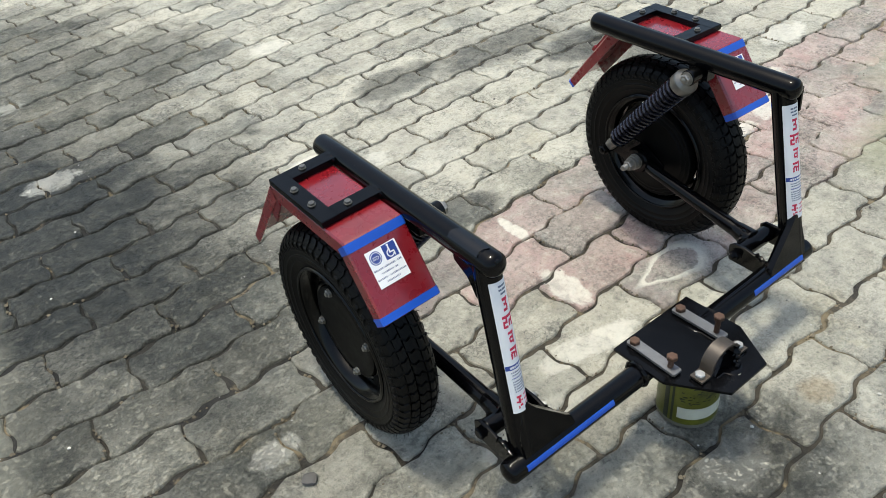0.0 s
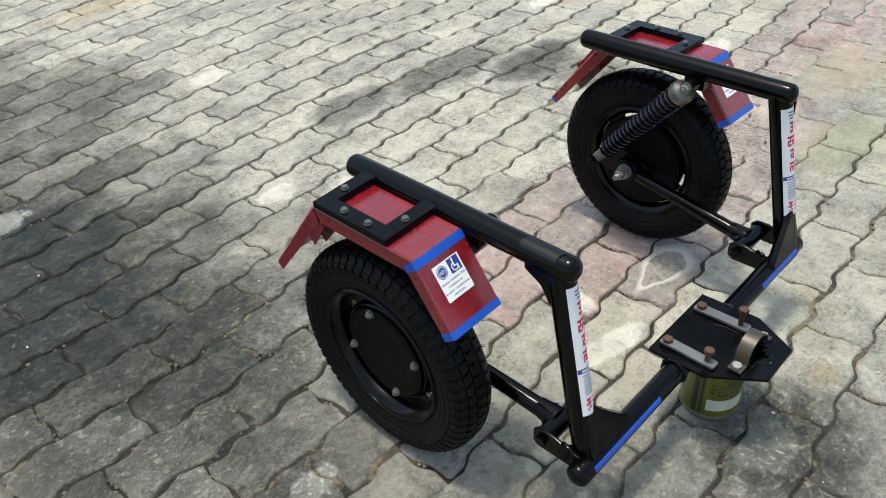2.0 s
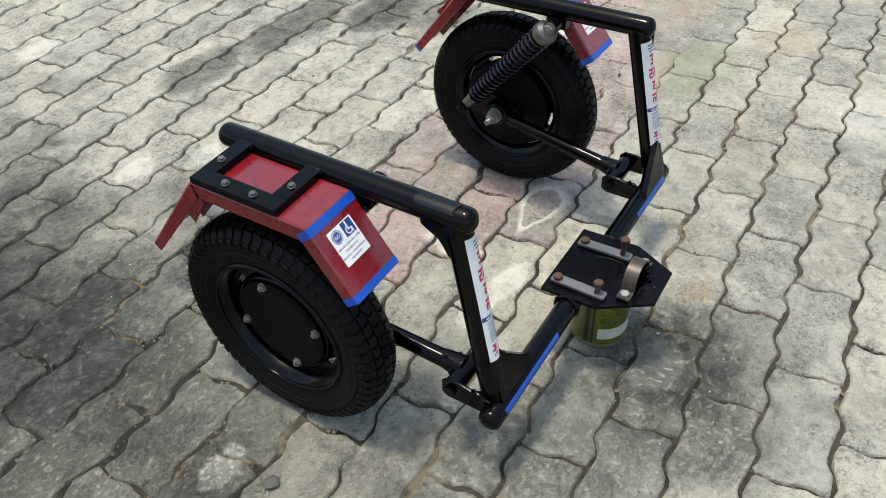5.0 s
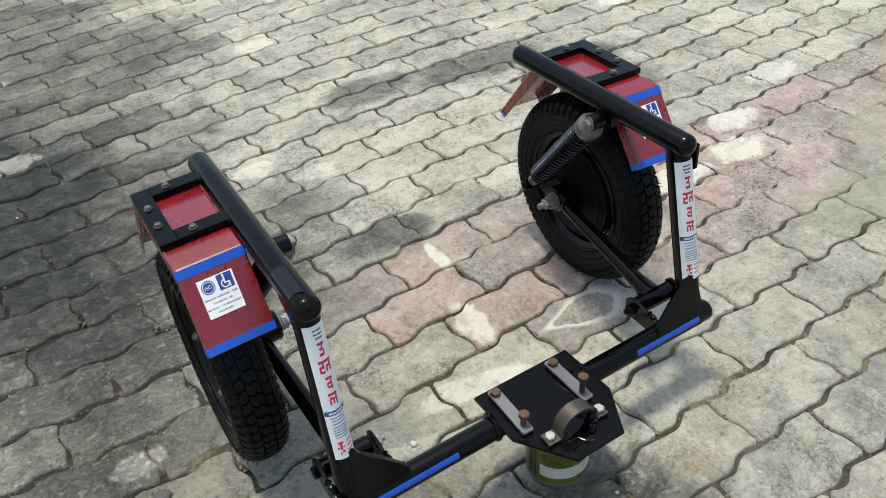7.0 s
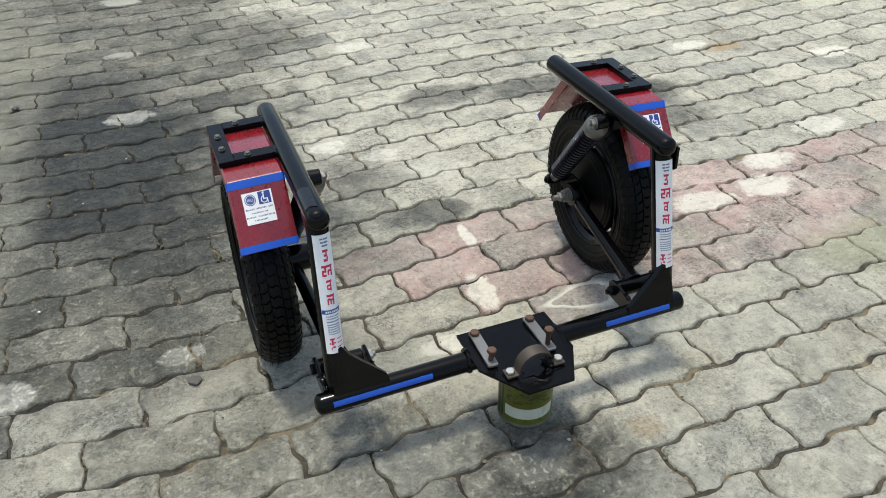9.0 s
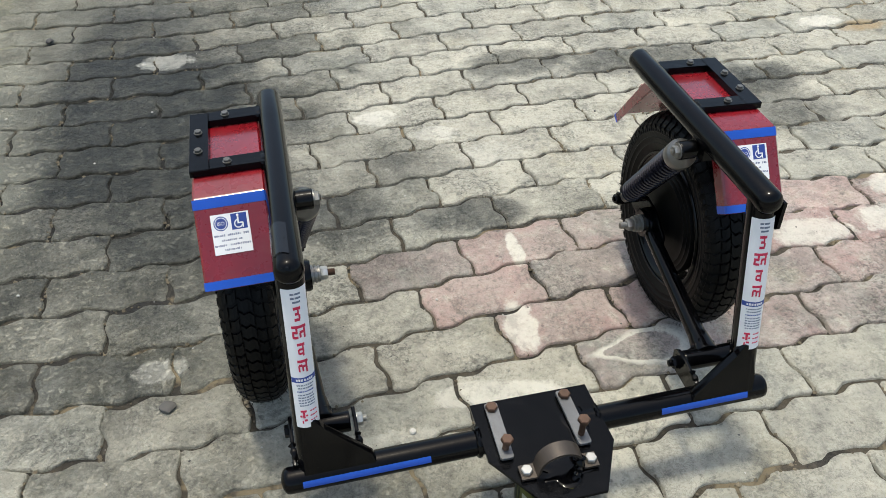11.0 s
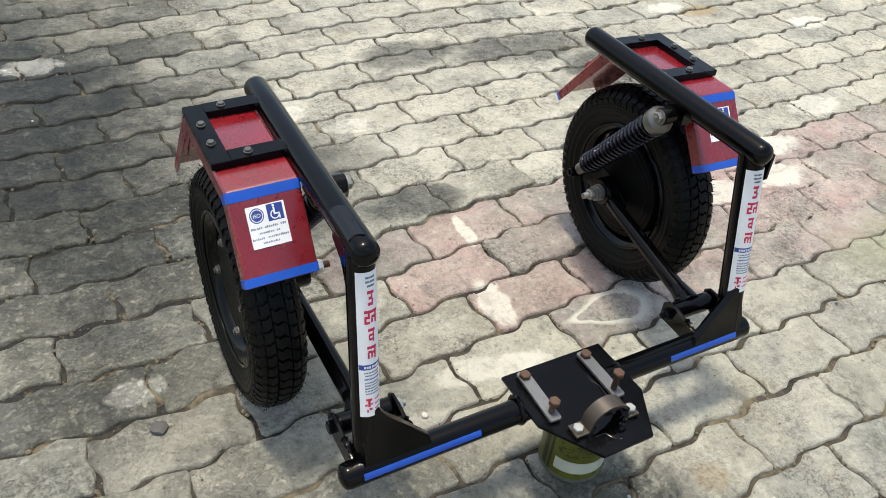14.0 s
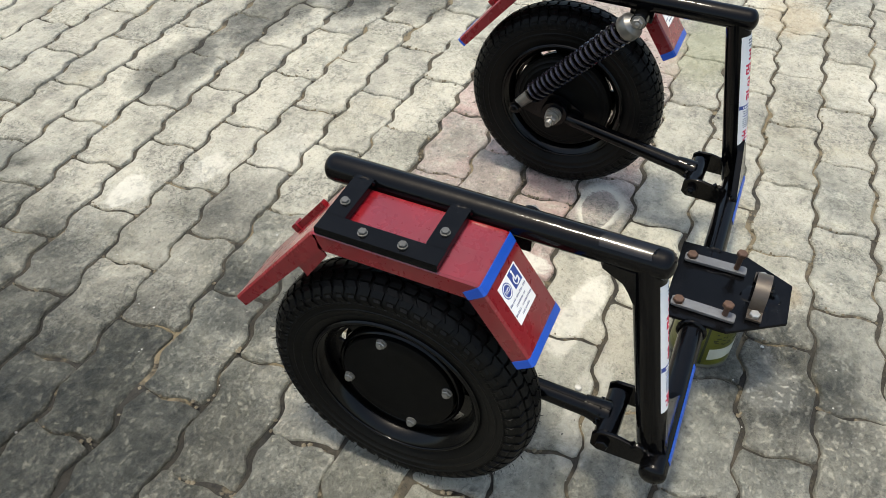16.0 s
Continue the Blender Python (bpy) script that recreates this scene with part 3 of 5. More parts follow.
# dried mud washed over the blocks, and the cement apron at the yard's edge
def mud_edge(y):
    return -1.16 - 0.06 * smooth01((1.15 - y) / 0.5) + 0.05 * noise.noise((y * 3.0, 0.3, 0)) + 0.02 * noise.noise((y * 11, 2, 0))


bm = bmesh.new()
bmesh.ops.create_grid(bm, x_segments=160, y_segments=280, size=0.5)
for v in bm.verts:
    x, y = -1.95 + v.co.x * 2.1, 1.9 + v.co.y * 3.6
    d = mud_edge(y) - x
    z = -0.015 + 0.019 * smooth01(d / 0.36 + 0.5) + 0.004 * noise.noise((x * 6, y * 6, 1)) + 0.003 * noise.noise((x * 19, y * 19, 5)) + 0.002 * noise.noise((x * 47, y * 47, 6))
    z -= 0.02 * smooth01((0.62 - y + 0.2 * noise.noise((x * 3, 1, 4))) / 0.45)
    v.co = (x, y, z)
mud = part("dried_mud", bm, DUST)
tagged(mud, "pale dried mud washed over the edge of the paving", "mud", kind="stuff")


def apron_edge(y):
    e = -1.30
    if y < 1.5:
        e -= 0.16 * smooth01((1.5 - y) / 0.35)
    return e + 0.03 * noise.noise((y * 2.6, 7, 0)) + 0.012 * noise.noise((y * 12, 9, 0))


bm = bmesh.new()
rows = []
NX, NY = 110, 260
for iy in range(NY + 1):
    y = 0.4 + 3.0 * iy / NY
    e = apron_edge(y)
    high = 0.004 + 0.05 * smooth01((y - 1.25) / 0.85)
    row = []
    for ix in range(NX + 1):
        t = ix / NX
        x = e + 0.05 - 1.55 * t ** 1.35
        ramp = smooth01((e + 0.05 - x) / (0.13 - 0.07 * smooth01((y - 1.6) / 0.6)))
        back = 2.12 + 0.75 * (-1.29 - x) + 0.035 * noise.noise((x * 6, 3, 1)) + 0.012 * noise.noise((x * 22, 5, 1))
        ramp *= smooth01((back - y) / 0.03)
        z = -0.022 + (high + 0.022) * ramp + 0.006 * noise.noise((x * 5, y * 5, 8)) + 0.004 * noise.noise((x * 17, y * 17, 2)) + 0.003 * noise.noise((x * 43, y * 43, 4))
        row.append(bm.verts.new((x, y, z)))
    rows.append(row)
for a, b in zip(rows, rows[1:]):
    for k in range(NX):
        bm.faces.new((a[k], b[k], b[k + 1], a[k + 1]))
apron = part("cement_apron", bm, CEMENT)
tagged(apron, "rough grey cement apron with a broken edge beside the paving", "apron", kind="structure")

# ---- the side wheel attachment ----
rig = new("side_wheel_attachment")
tagged(rig, "black tubular side wheel frame with two wheels and red fenders", "wheel attachment")
TUBE = 0.0205
ARM_Z, BAR_Z = 0.503, 0.147
WHEEL_R, WHEEL_Z = 0.213, 0.212
POST_R, OVAL = 0.0218, (1.03, 0.92)

bm = bmesh.new()
BAR_A, BAR_B = (-0.391, 0.0, BAR_Z), (0.388, 0.006, BAR_Z + 0.011)
tube(bm, BAR_A, BAR_B, TUBE, 32, (0.55, 0.55))
crossbar = part("crossbar", bm, BLACK, rig)


def on_tube(p0, p1, r, front, lo, hi, t0, t1, na=10, nt=6, lift=0.0005, oval=(1.0, 1.0)):
    """A thin curved patch on a bar: angles lo..hi round it from the front direction, from t0 to t1 metres along it."""
    z = (Vector(p1) - Vector(p0)).normalized()
    f = Vector(front)
    f = (f - z * f.dot(z)).normalized()
    s = z.cross(f)
    bm = bmesh.new()
    grid = []
    for h in (r + lift, r - 0.001):
        g = []
        for i in range(nt + 1):
            t = t0 + (t1 - t0) * i / nt
            g.append([bm.verts.new(Vector(p0) + z * t + (f * math.cos(a) * oval[0] + s * math.sin(a) * oval[1]) * h) for a in (lo + (hi - lo) * k / na for k in range(na + 1))])
        grid.append(g)
    up, dn = grid
    for i in range(nt):
        for k in range(na):
            bm.faces.new((up[i][k], up[i][k + 1], up[i + 1][k + 1], up[i + 1][k]))
    rim = [up[0][k] for k in range(na + 1)] + [up[i][na] for i in range(1, nt + 1)] + [up[nt][k] for k in range(na - 1, -1, -1)] + [up[i][0] for i in range(nt - 1, 0, -1)]
    und = [dn[0][k] for k in range(na + 1)] + [dn[i][na] for i in range(1, nt + 1)] + [dn[nt][k] for k in range(na - 1, -1, -1)] + [dn[i][0] for i in range(nt - 1, 0, -1)]
    for k in range(len(rim)):
        q = (k + 1) % len(rim)
        bm.faces.new((rim[k], und[k], und[q], rim[q]))
    for v in [v for v in bm.verts if not v.link_faces]:
        bm.verts.remove(v)
    return bm


for a, b in ((-0.370, -0.175), (0.205, 0.356)):
    part("blue_tape", on_tube(BAR_A, BAR_B, TUBE, (0, -1, 0.42), -0.26, 0.26, a + 0.391, b + 0.391, 6, 10, 0.0009), BLUE, crossbar, "strip of blue tape")


def tyre_mesh(cx, cy):
    """A scooter tyre: carcass, shoulder ribs, three rows of tread blocks and moulding whiskers."""
    m = Matrix.Translation((cx, cy, WHEEL_Z)) @ Matrix.Rotation(math.pi / 2, 4, "Y")
    bm = bmesh.new()
    half = [(0.131, 0.030), (0.137, 0.0335), (0.150, 0.0385), (0.152, 0.0398), (0.154, 0.0392), (0.162, 0.0414), (0.1632, 0.0428), (0.1650, 0.0428), (0.1662, 0.0418), (0.174, 0.0424), (0.1752, 0.0436), (0.1772, 0.0436), (0.1784, 0.0424), (0.184, 0.0422),
            (0.192, 0.0392), (0.1995, 0.0330), (0.2045, 0.0238), (0.2065, 0.012), (0.207, 0.0)]
    prof = [(r, h) for r, h in half] + [(r, -h) for r, h in half[-2::-1]]
    spun(bm, prof, m, 72)
    spun(bm, [(0.131, -0.030), (0.125, -0.02), (0.125, 0.02), (0.131, 0.030)], m, 72)
    carcass, bm = bm, bmesh.new()

    def lug(a0, a1, pts):
        # pts: (height, inner radius, outer radius, angular shift) across the block
        ring = []
        for h, r0, r1, sh in pts:
            ring.append([bm.verts.new(m @ Vector((r * math.cos(a + sh), r * math.sin(a + sh), h))) for r, a in ((r0, a0), (r1, a0 + 0.004), (r1, a1 - 0.004), (r0, a1))])
        for p, q in zip(ring, ring[1:]):
            for k in range(3):
                bm.faces.new((p[k], p[k + 1], q[k + 1], q[k]))
        bm.faces.new(ring[0])
        bm.faces.new(ring[-1][::-1])

    count = 60
    w = 2 * math.pi / count
    for k in range(count):
        a = w * k
        lug(a, a + w * 0.86, [(-0.0105, 0.202, 0.2124, 0.0), (-0.004, 0.202, WHEEL_R, 0.028), (0.004, 0.202, WHEEL_R, 0.012), (0.0105, 0.202, 0.2124, 0.04)])
        for s in (-1, 1):
            lug(a + w * 0.35, a + w * 1.17, [(s * 0.0130, 0.201, 0.2122, 0.01), (s * 0.0195, 0.200, 0.2106, 0.034), (s * 0.0255, 0.197, 0.2076, 0.03)])
            lug(a + w * 0.1, a + w * 0.86, [(s * 0.0282, 0.195, 0.2060, 0.05), (s * 0.035, 0.190, 0.2012, 0.078), (s * 0.0408, 0.183, 0.1935, 0.07)])
            lug(a + w * 0.12, a + w * 0.66, [(s * 0.0395, 0.182, 0.1920, 0.072), (s * 0.0438, 0.180, 0.1880, 0.080), (s * 0.0444, 0.177, 0.1830, 0.096), (s * 0.0430, 0.174, 0.1785, 0.108)])
    lugs, bm = bm, bmesh.new()
    rng = random.Random(int(cx * 1000) + 7)
    for k in range(320):
        a = rng.uniform(0, 2 * math.pi)
        h = rng.choice((-0.036, -0.024, -0.01, 0.01, 0.024, 0.036, 0.041, -0.041))
        r = 0.2 if abs(h) > 0.03 else 0.211
        r = 0.193 if abs(h) > 0.04 else r
        base = m @ Vector((r * math.cos(a), r * math.sin(a), h))
        out = (m @ Vector(((r + 0.007) * math.cos(a + 0.01), (r + 0.007) * math.sin(a + 0.01), h * 1.12)))
        tri = frame_of(base, out)
        vs = [bm.verts.new(tri @ Vector((0.0007 * math.cos(b), 0.0007 * math.sin(b), 0))) for b in (0, 2.1, 4.2)]
        top = bm.verts.new(out)
        for i in range(3):
            bm.faces.new((vs[i], vs[(i + 1) % 3], top))
    return carcass, lugs, bm


def sector(bm, m, r0, r1, a0, a1, z0, z1, n):
    """A flat curved plate between two radii and two angles."""
    rings = []
    for k in range(n + 1):
        a = a0 + (a1 - a0) * k / n
        rings.append([bm.verts.new(m @ Vector((r * math.cos(a), r * math.sin(a), z))) for r, z in ((r0, z0), (r1, z0), (r1, z1), (r0, z1))])
    for p, q in zip(rings, rings[1:]):
        for k in range(4):
            bm.faces.new((p[k], p[(k + 1) % 4], q[(k + 1) % 4], q[k]))
    bm.faces.new(rings[0])
    bm.faces.new(rings[-1][::-1])


def wheel(side, cy):
    """side: -1 or 1, which end of the crossbar. The wheel's outer face looks away from the frame."""
    cx = side * 0.420
    m = Matrix.Translation((cx, cy, WHEEL_Z)) @ Matrix.Rotation(side * math.pi / 2, 4, "Y")
    bm = bmesh.new()
    # rim well, outward is +z
    spun(bm, [(0.136, 0.034), (0.138, 0.0355), (0.1365, 0.037), (0.131, 0.034), (0.125, 0.030), (0.119, 0.022), (0.116, 0.010), (0.116, -0.014), (0.119, -0.024),
              (0.125, -0.030), (0.131, -0.034), (0.1365, -0.037), (0.138, -0.0355), (0.136, -0.034), (0.128, -0.028), (0.121, -0.02), (0.119, -0.010), (0.119, 0.012), (0.122, 0.022), (0.128, 0.029)], m, 64, True)
    # disc: two rings joined by bridges, with narrow slots between
    sector(bm, m, 0.070, 0.101, 0, 2 * math.pi, 0.004, 0.008, 48)
    sector(bm, m, 0.110, 0.1185, 0, 2 * math.pi, 0.004, 0.008, 48)
    for k in range(8):
        a = radians(61) + k * math.pi / 4
        sector(bm, m, 0.1008, 0.1102, a + 0.17, a + math.pi / 4 - 0.17, 0.004, 0.008, 4)
    rim = part("wheel", bm, RIM, rig, "black pressed steel wheel with its tyre")
    for z in (0.0352, -0.0352):
        bm = bmesh.new()
        spun(bm, [(0.1335 + 0.0030 * math.cos(t), z + 0.0030 * math.sin(t)) for t in (2 * math.pi * k / 10 for k in range(10))], m, 64, True)
        part("rim_lip", bm, BLACK, rim, "glossy black rolled rim edge")
    carcass, lugs, hairs = tyre_mesh(cx, cy)
    part("tyre", carcass, RUBBER, rim, "black rubber tyre with blocky road tread")
    tagged(part("tread", lugs, RUBBER, rim, smooth=False), kind="stuff")
    tagged(part("mould_fringe", hairs, RUBBER, rim, smooth=False), kind="stuff")
    bm = bmesh.new()
    spun(bm, [(0, 0.020), (0.045, 0.020), (0.07, 0.022), (0.086, 0.023), (0.0905, 0.0215), (0.0915, 0.017), (0.09, 0.013), (0.084, 0.012), (0, 0.012)], m, 56)
    part("hub_cover", bm, HUB, rim, "round black hub cover plate")
    bm = bmesh.new()
    spun(bm, [(0, -0.047), (0.030, -0.047), (0.036, -0.044), (0.046, -0.0415), (0.060, -0.0395), (0.074, -0.0375), (0.084, -0.036), (0.087, -0.0365), (0.089, -0.0345), (0.094, -0.0335), (0.0965, -0.034), (0.0985, -0.032),
              (0.103, -0.031), (0.1055, -0.0315), (0.108, -0.028), (0.108, -0.016), (0.092, -0.014), (0.088, 0.003), (0, 0.003)], m, 56)
    part("brake_drum", bm, HUB, rim, "flat dull black brake drum")
    bm = bmesh.new()
    spun(bm, [(0.0925, 0.0120), (0.0935, 0.0165), (0.0965, 0.0185), (0.0995, 0.0165), (0.1010, 0.0120), (0.097, 0.0078)], m, 56, True)
    part("hub_ring", bm, BLACK, rim, "glossy black pressed ring")
    for k in range(4):
        a = radians(16 + 90 * k)
        base = m @ Vector((0.084 * math.cos(a), 0.084 * math.sin(a), 0.023))
        bm = bmesh.new()
        bolt_mesh(bm, base, m.to_3x3() @ Vector((0, 0, 1)), 0.0075, 0.005, washer=0.0085, tip=0.003)
        part("hub_bolt", bm, STEEL, rim, "dull steel hub bolt")
    inn = m.to_3x3() @ Vector((0, 0, -1))
    c = Vector((cx, cy, WHEEL_Z))
    bm = bmesh.new()
    reach = 0.026 if side < 0 else 0.0
    spun(bm, [(0, 0.0), (0.029, 0), (0.0295, 0.016 + reach), (0.027, 0.021 + reach), (0, 0.021 + reach)], frame_of(c + inn * 0.062, c + inn), 32)
    part("axle_collar", bm, BLACK, rim)
    bm = bmesh.new()
    mm = frame_of(c + inn * (0.083 + reach), c + inn)
    spun(bm, [(0, 0), (0.0175, 0), (0.0175, 0.003), (0.0145, 0.0035), (0.0145, 0.006), (0.0165, 0.0065), (0.0165, 0.0095), (0.0145, 0.010), (0.0145, 0.0125), (0.0155, 0.013), (0.0155, 0.016), (0.009, 0.017), (0, 0.017)], mm, 24)
    part("axle_washer", bm, STEEL, rim, "stack of dull steel washers")
    bm = bmesh.new()
    bolt_mesh(bm, c + inn * (0.100 + reach), inn, 0.0125, 0.013, r=0.0068)
    part("axle_nut", bm, ZINC if side < 0 else STEEL, rim, "steel axle nut on a threaded end")
    bm = bmesh.new()
    bolt_mesh(bm, c + inn * (0.112 + reach), inn, 0.0066, 0.001, shank=0.013, r=0.0066)
    part("axle_end", bm, RUST if side < 0 else STEEL, rim, "threaded axle end")
    return rim


def ribbon(bm, path, x0, x1, skirt, thick, tail=1.0, hole=None):
    """A folded sheet channel: path of (y, z) from front to back, between x0 and x1, with turned-down sides.
    hole: x, metres down the last run and radius of a hole through it."""
    pts = [Vector((0, y, z)) for y, z in path]
    nor = []
    for k in range(len(pts)):
        a, b = pts[max(0, k - 1)], pts[min(len(pts) - 1, k + 1)]
        if 0 < k < len(pts) - 1:
            d = ((pts[k] - a).normalized() + (b - pts[k]).normalized()).normalized()
            cosine = max(0.5, d.dot((b - pts[k]).normalized()))
        else:
            d, cosine = (b - a).normalized(), 1.0
        nor.append(Vector((0, -d.z, d.y)) / cosine)
    rows = []
    for p, n in zip(pts, nor):
        if p is pts[-1]:
            skirt *= tail

        def at(x, down):
            return bm.verts.new(Vector((x, p.y, p.z)) - Vector((0, n.y, n.z)) * down)
        r = 0.003
        rows.append([at(x0, skirt), at(x0, r), at(x0 + r, 0), at(x1 - r, 0), at(x1, r), at(x1, skirt),
                     at(x1 - thick, skirt), at(x1 - thick, thick), at(x0 + thick, thick), at(x0 + thick, skirt)])
    for a, b in zip(rows, rows[1:]):
        for k in range(10):
            if not (hole and b is rows[-1] and k in (2, 7)):
                bm.faces.new((a[k], b[k], b[(k + 1) % 10], a[(k + 1) % 10]))
    if hole:
        a, b = rows[-2], rows[-1]
        down = (pts[-1] - pts[-2]).normalized()
        rims = []
        for quad, depth in (((a[2], b[2], b[3], a[3]), 0.0), ((a[7], b[7], b[8], a[8]), thick)):
            mid = Vector((hole[0], pts[-2].y, pts[-2].z)) + down * hole[1] - nor[-1] * depth
            rim = [bm.verts.new(mid + Vector((math.cos(t), 0, 0)) * hole[2] + down * math.sin(t) * hole[2]) for t in (2 * math.pi * k / 16 for k in range(16))]
            edges = []
            for loop in (quad, rim):
                for k in range(len(loop)):
                    pair = (loop[k], loop[(k + 1) % len(loop)])
                    edges.append(bm.edges.get(pair) or bm.edges.new(pair))
            bmesh.ops.triangle_fill(bm, edges=edges, use_beauty=True)
            rims.append(rim)
        for k in range(16):
            q = (k + 1) % 16
            bm.faces.new((rims[0][k], rims[1][k], rims[1][q], rims[0][q]))
    for row in (rows[0], rows[-1]):
        for i, j, k, l in ((0, 1, 8, 9), (1, 2, 7, 8), (2, 3, 7, 7), (3, 4, 7, 7), (4, 5, 6, 7)):
            f = [row[i], row[j], row[k]] + ([row[l]] if l != k else [])
            bm.faces.new(f)
    return bm


FENDER = [(0.178, 0.389), (0.2555, 0.494), (0.258, 0.497), (0.263, 0.4985), (0.484, 0.4985), (0.489, 0.497), (0.493, 0.4935), (0.633, 0.315)]


def along(path, s):
    """Point and unit direction at s metres along a (y, z) path."""
    for a, b in zip(path, path[1:]):
        n = math.hypot(b[0] - a[0], b[1] - a[1])
        if s <= n or b is path[-1]:
            t = s / n
            return (a[0] + (b[0] - a[0]) * t, a[1] + (b[1] - a[1]) * t)
        s -= n


def fender(side):
    x0, x1 = sorted((side * 0.3625, side * 0.469))
    bm = ribbon(bmesh.new(), FENDER, x0, x1, 0.027, 0.0022, 0.72, (0.402, 0.046, 0.0065) if side > 0 else None)
    # torn flap under the rear fold
    xo = side * 0.466
    vs = [bm.verts.new((xo + dx, y, z)) for dx in (-0.0012, 0.0012) for y, z in ((0.478, 0.474), (0.520, 0.431), (0.503, 0.411), (0.470, 0.461))]
    bm.faces.new(vs[:4])
    bm.faces.new(vs[4:][::-1])
    for k in range(4):
        bm.faces.new((vs[k], vs[(k + 1) % 4], vs[4 + (k + 1) % 4], vs[4 + k]))
    guard = part("fender", bm, RED, rig, "folded red sheet metal fender")
    total = sum(math.hypot(b[0] - a[0], b[1] - a[1]) for a, b in zip(FENDER, FENDER[1:]))
    fold = math.hypot(FENDER[1][0] - FENDER[0][0], FENDER[1][1] - FENDER[0][1])
    back = total - math.hypot(FENDER[-1][0] - FENDER[-2][0], FENDER[-1][1] - FENDER[-2][1])
    for s0, s1 in ((-0.0008, 0.013), (fold - 0.011, fold + 0.004), (total - 0.005, total + 0.0008))[:3 if side > 0 else 2]:
        cuts = [s0] + [s for s in (fold,) if s0 < s < s1] + [s1]
        path = [along(FENDER, max(0.0, min(total, s))) for s in cuts]
        # lifted by under a millimetre over the paint
        part("blue_tape", ribbon(bmesh.new(), [(y, z + 0.0008) for y, z in path], x0 - 0.0008, x1 + 0.0008, 0.020 if s0 > 0.3 else 0.0275, 0.0022), BLUE, guard, "blue tape along the edge")
    # red bracket tab behind the rear fold
    xi = side * 0.384
    bm = bmesh.new()
    m = Matrix.Translation((xi, 0.5405, 0.4322)) @ Matrix.Rotation(math.atan2(-0.16, 0.125), 4, "X")
    box(bm, (-0.004, -0.042, 0.0), (0.004, 0.038, 0.010), 0.001, m)
    box(bm, (-0.007, 0.028, 0.0), (0.007, 0.040, 0.013), 0.001, m)
    part("stiffener", bm, RED, guard)
    # U frame of flat bar on top, welded to the arm
    bm = bmesh.new()
    xe = side * 0.352
    xa = side * 0.4705
    lo, hi = sorted((xa, xa - side * 0.029))
    box(bm, (lo, 0.313, 0.4995), (hi, 0.482, 0.5115), 0.0012)
    part("flat_bar", bm, PLATE, guard, "black flat bar bolted over the fender")
    for y0, y1 in ((0.313, 0.342), (0.453, 0.482)):
        bm = bmesh.new()
        a, b = sorted((xe, xa - side * 0.0292))
        box(bm, (a, y0 + 0.0004, 0.4997), (b, y1 - 0.0004, 0.5117), 0.0012)
        part("flat_bar", bm, PLATE, guard, "black flat bar bolted over the fender")
    for x, y in ((side * 0.414, 0.327), (side * 0.457, 0.365), (side * 0.457, 0.420), (side * 0.414, 0.468)):
        bm = bmesh.new()
        bolt_mesh(bm, (x, y, 0.5115), (0, 0, 1), 0.0058, 0.004, washer=0.0068)
        part("fender_bolt", bm, DARKSTEEL, guard, "small dull hex bolt")
    # printed sticker on the sloping front
    a, b = Vector((0, *FENDER[0])), Vector((0, *FENDER[1]))
    d = (b - a).normalized()
    n = Vector((0, -d.z, d.y))
    m = Matrix(((1, 0, 0), tuple(d), tuple(n))).transposed().to_4x4()
    m.translation = Vector((side * 0.4195, 0, 0)) + a + d * 0.080 + n * 0.0004
    bm = bmesh.new()
    box(bm, (-0.0275, -0.0295, 0), (0.0275, 0.0295, 0.0006), 0.0002, m)
    m = m @ Matrix.Diagonal((1.08, 1.12, 1.0, 1.0))
    st = part("fender_sticker", bm, PAPER, rig, "white sticker with a blue badge and an access symbol")

    def ink(x0, y0, x1, y1, mat, lift=0.0008, name="printed_bar"):
        q = bmesh.new()
        box(q, (x0, y0, 0.0002), (x1, y1, lift), 0.0001, m)
        part(name, q, mat, st)

    q = bmesh.new()
    spun(q, [(0, 0.0008), (0.0095, 0.0008), (0.0097, 0.0003), (0, 0.0003)], m @ Matrix.Translation((-0.0125, 0.014, 0)), 32)
    part("round_badge", q, NAVY, st)
    q = bmesh.new()
    spun(q, [(0.0072, 0.0011), (0.0082, 0.0011), (0.0082, 0.0004), (0.0072, 0.0004)], m @ Matrix.Translation((-0.0125, 0.014, 0)), 32, True)
    part("badge_ring", q, PAPER, st)
    words = bpy.data.curves.new("badge_letters", "FONT")
    words.body, words.size, words.align_x, words.extrude = "ISO", 0.0068, "CENTER", 0.0002
    holder = bpy.data.objects.new("badge_letters", words)
    letters = new("badge_letters", bpy.data.meshes.new_from_object(holder))
    bpy.data.objects.remove(holder)
    letters.data.transform(m @ Matrix.Translation((-0.0125, 0.0117, 0.0010)))
    letters.data.materials.clear()
    letters.data.materials.append(PAPER)
    letters.parent = st
    ink(0.0015, 0.004, 0.0225, 0.025, NAVY, name="symbol_panel")
    q = bmesh.new()
    mm = m @ Matrix.Translation((0.0110, 0.0115, 0.0004))
    for k in range(14):
        a0, a1 = radians(100 + k * 17), radians(100 + k * 17 + 17)
        vs = [q.verts.new(mm @ Vector((r * math.cos(t), r * math.sin(t), z))) for z in (0.0, 0.0009) for r, t in ((0.0045, a0), (0.006, a0), (0.006, a1), (0.0045, a1))]
        for f in ((4, 5, 6, 7), (0, 1, 5, 4), (1, 2, 6, 5), (2, 3, 7, 6), (3, 0, 4, 7)):
            q.faces.new([vs[i] for i in f])
    box(q, (-0.0014, 0.001, 0), (0.0008, 0.009, 0.0009), 0.0001, mm)
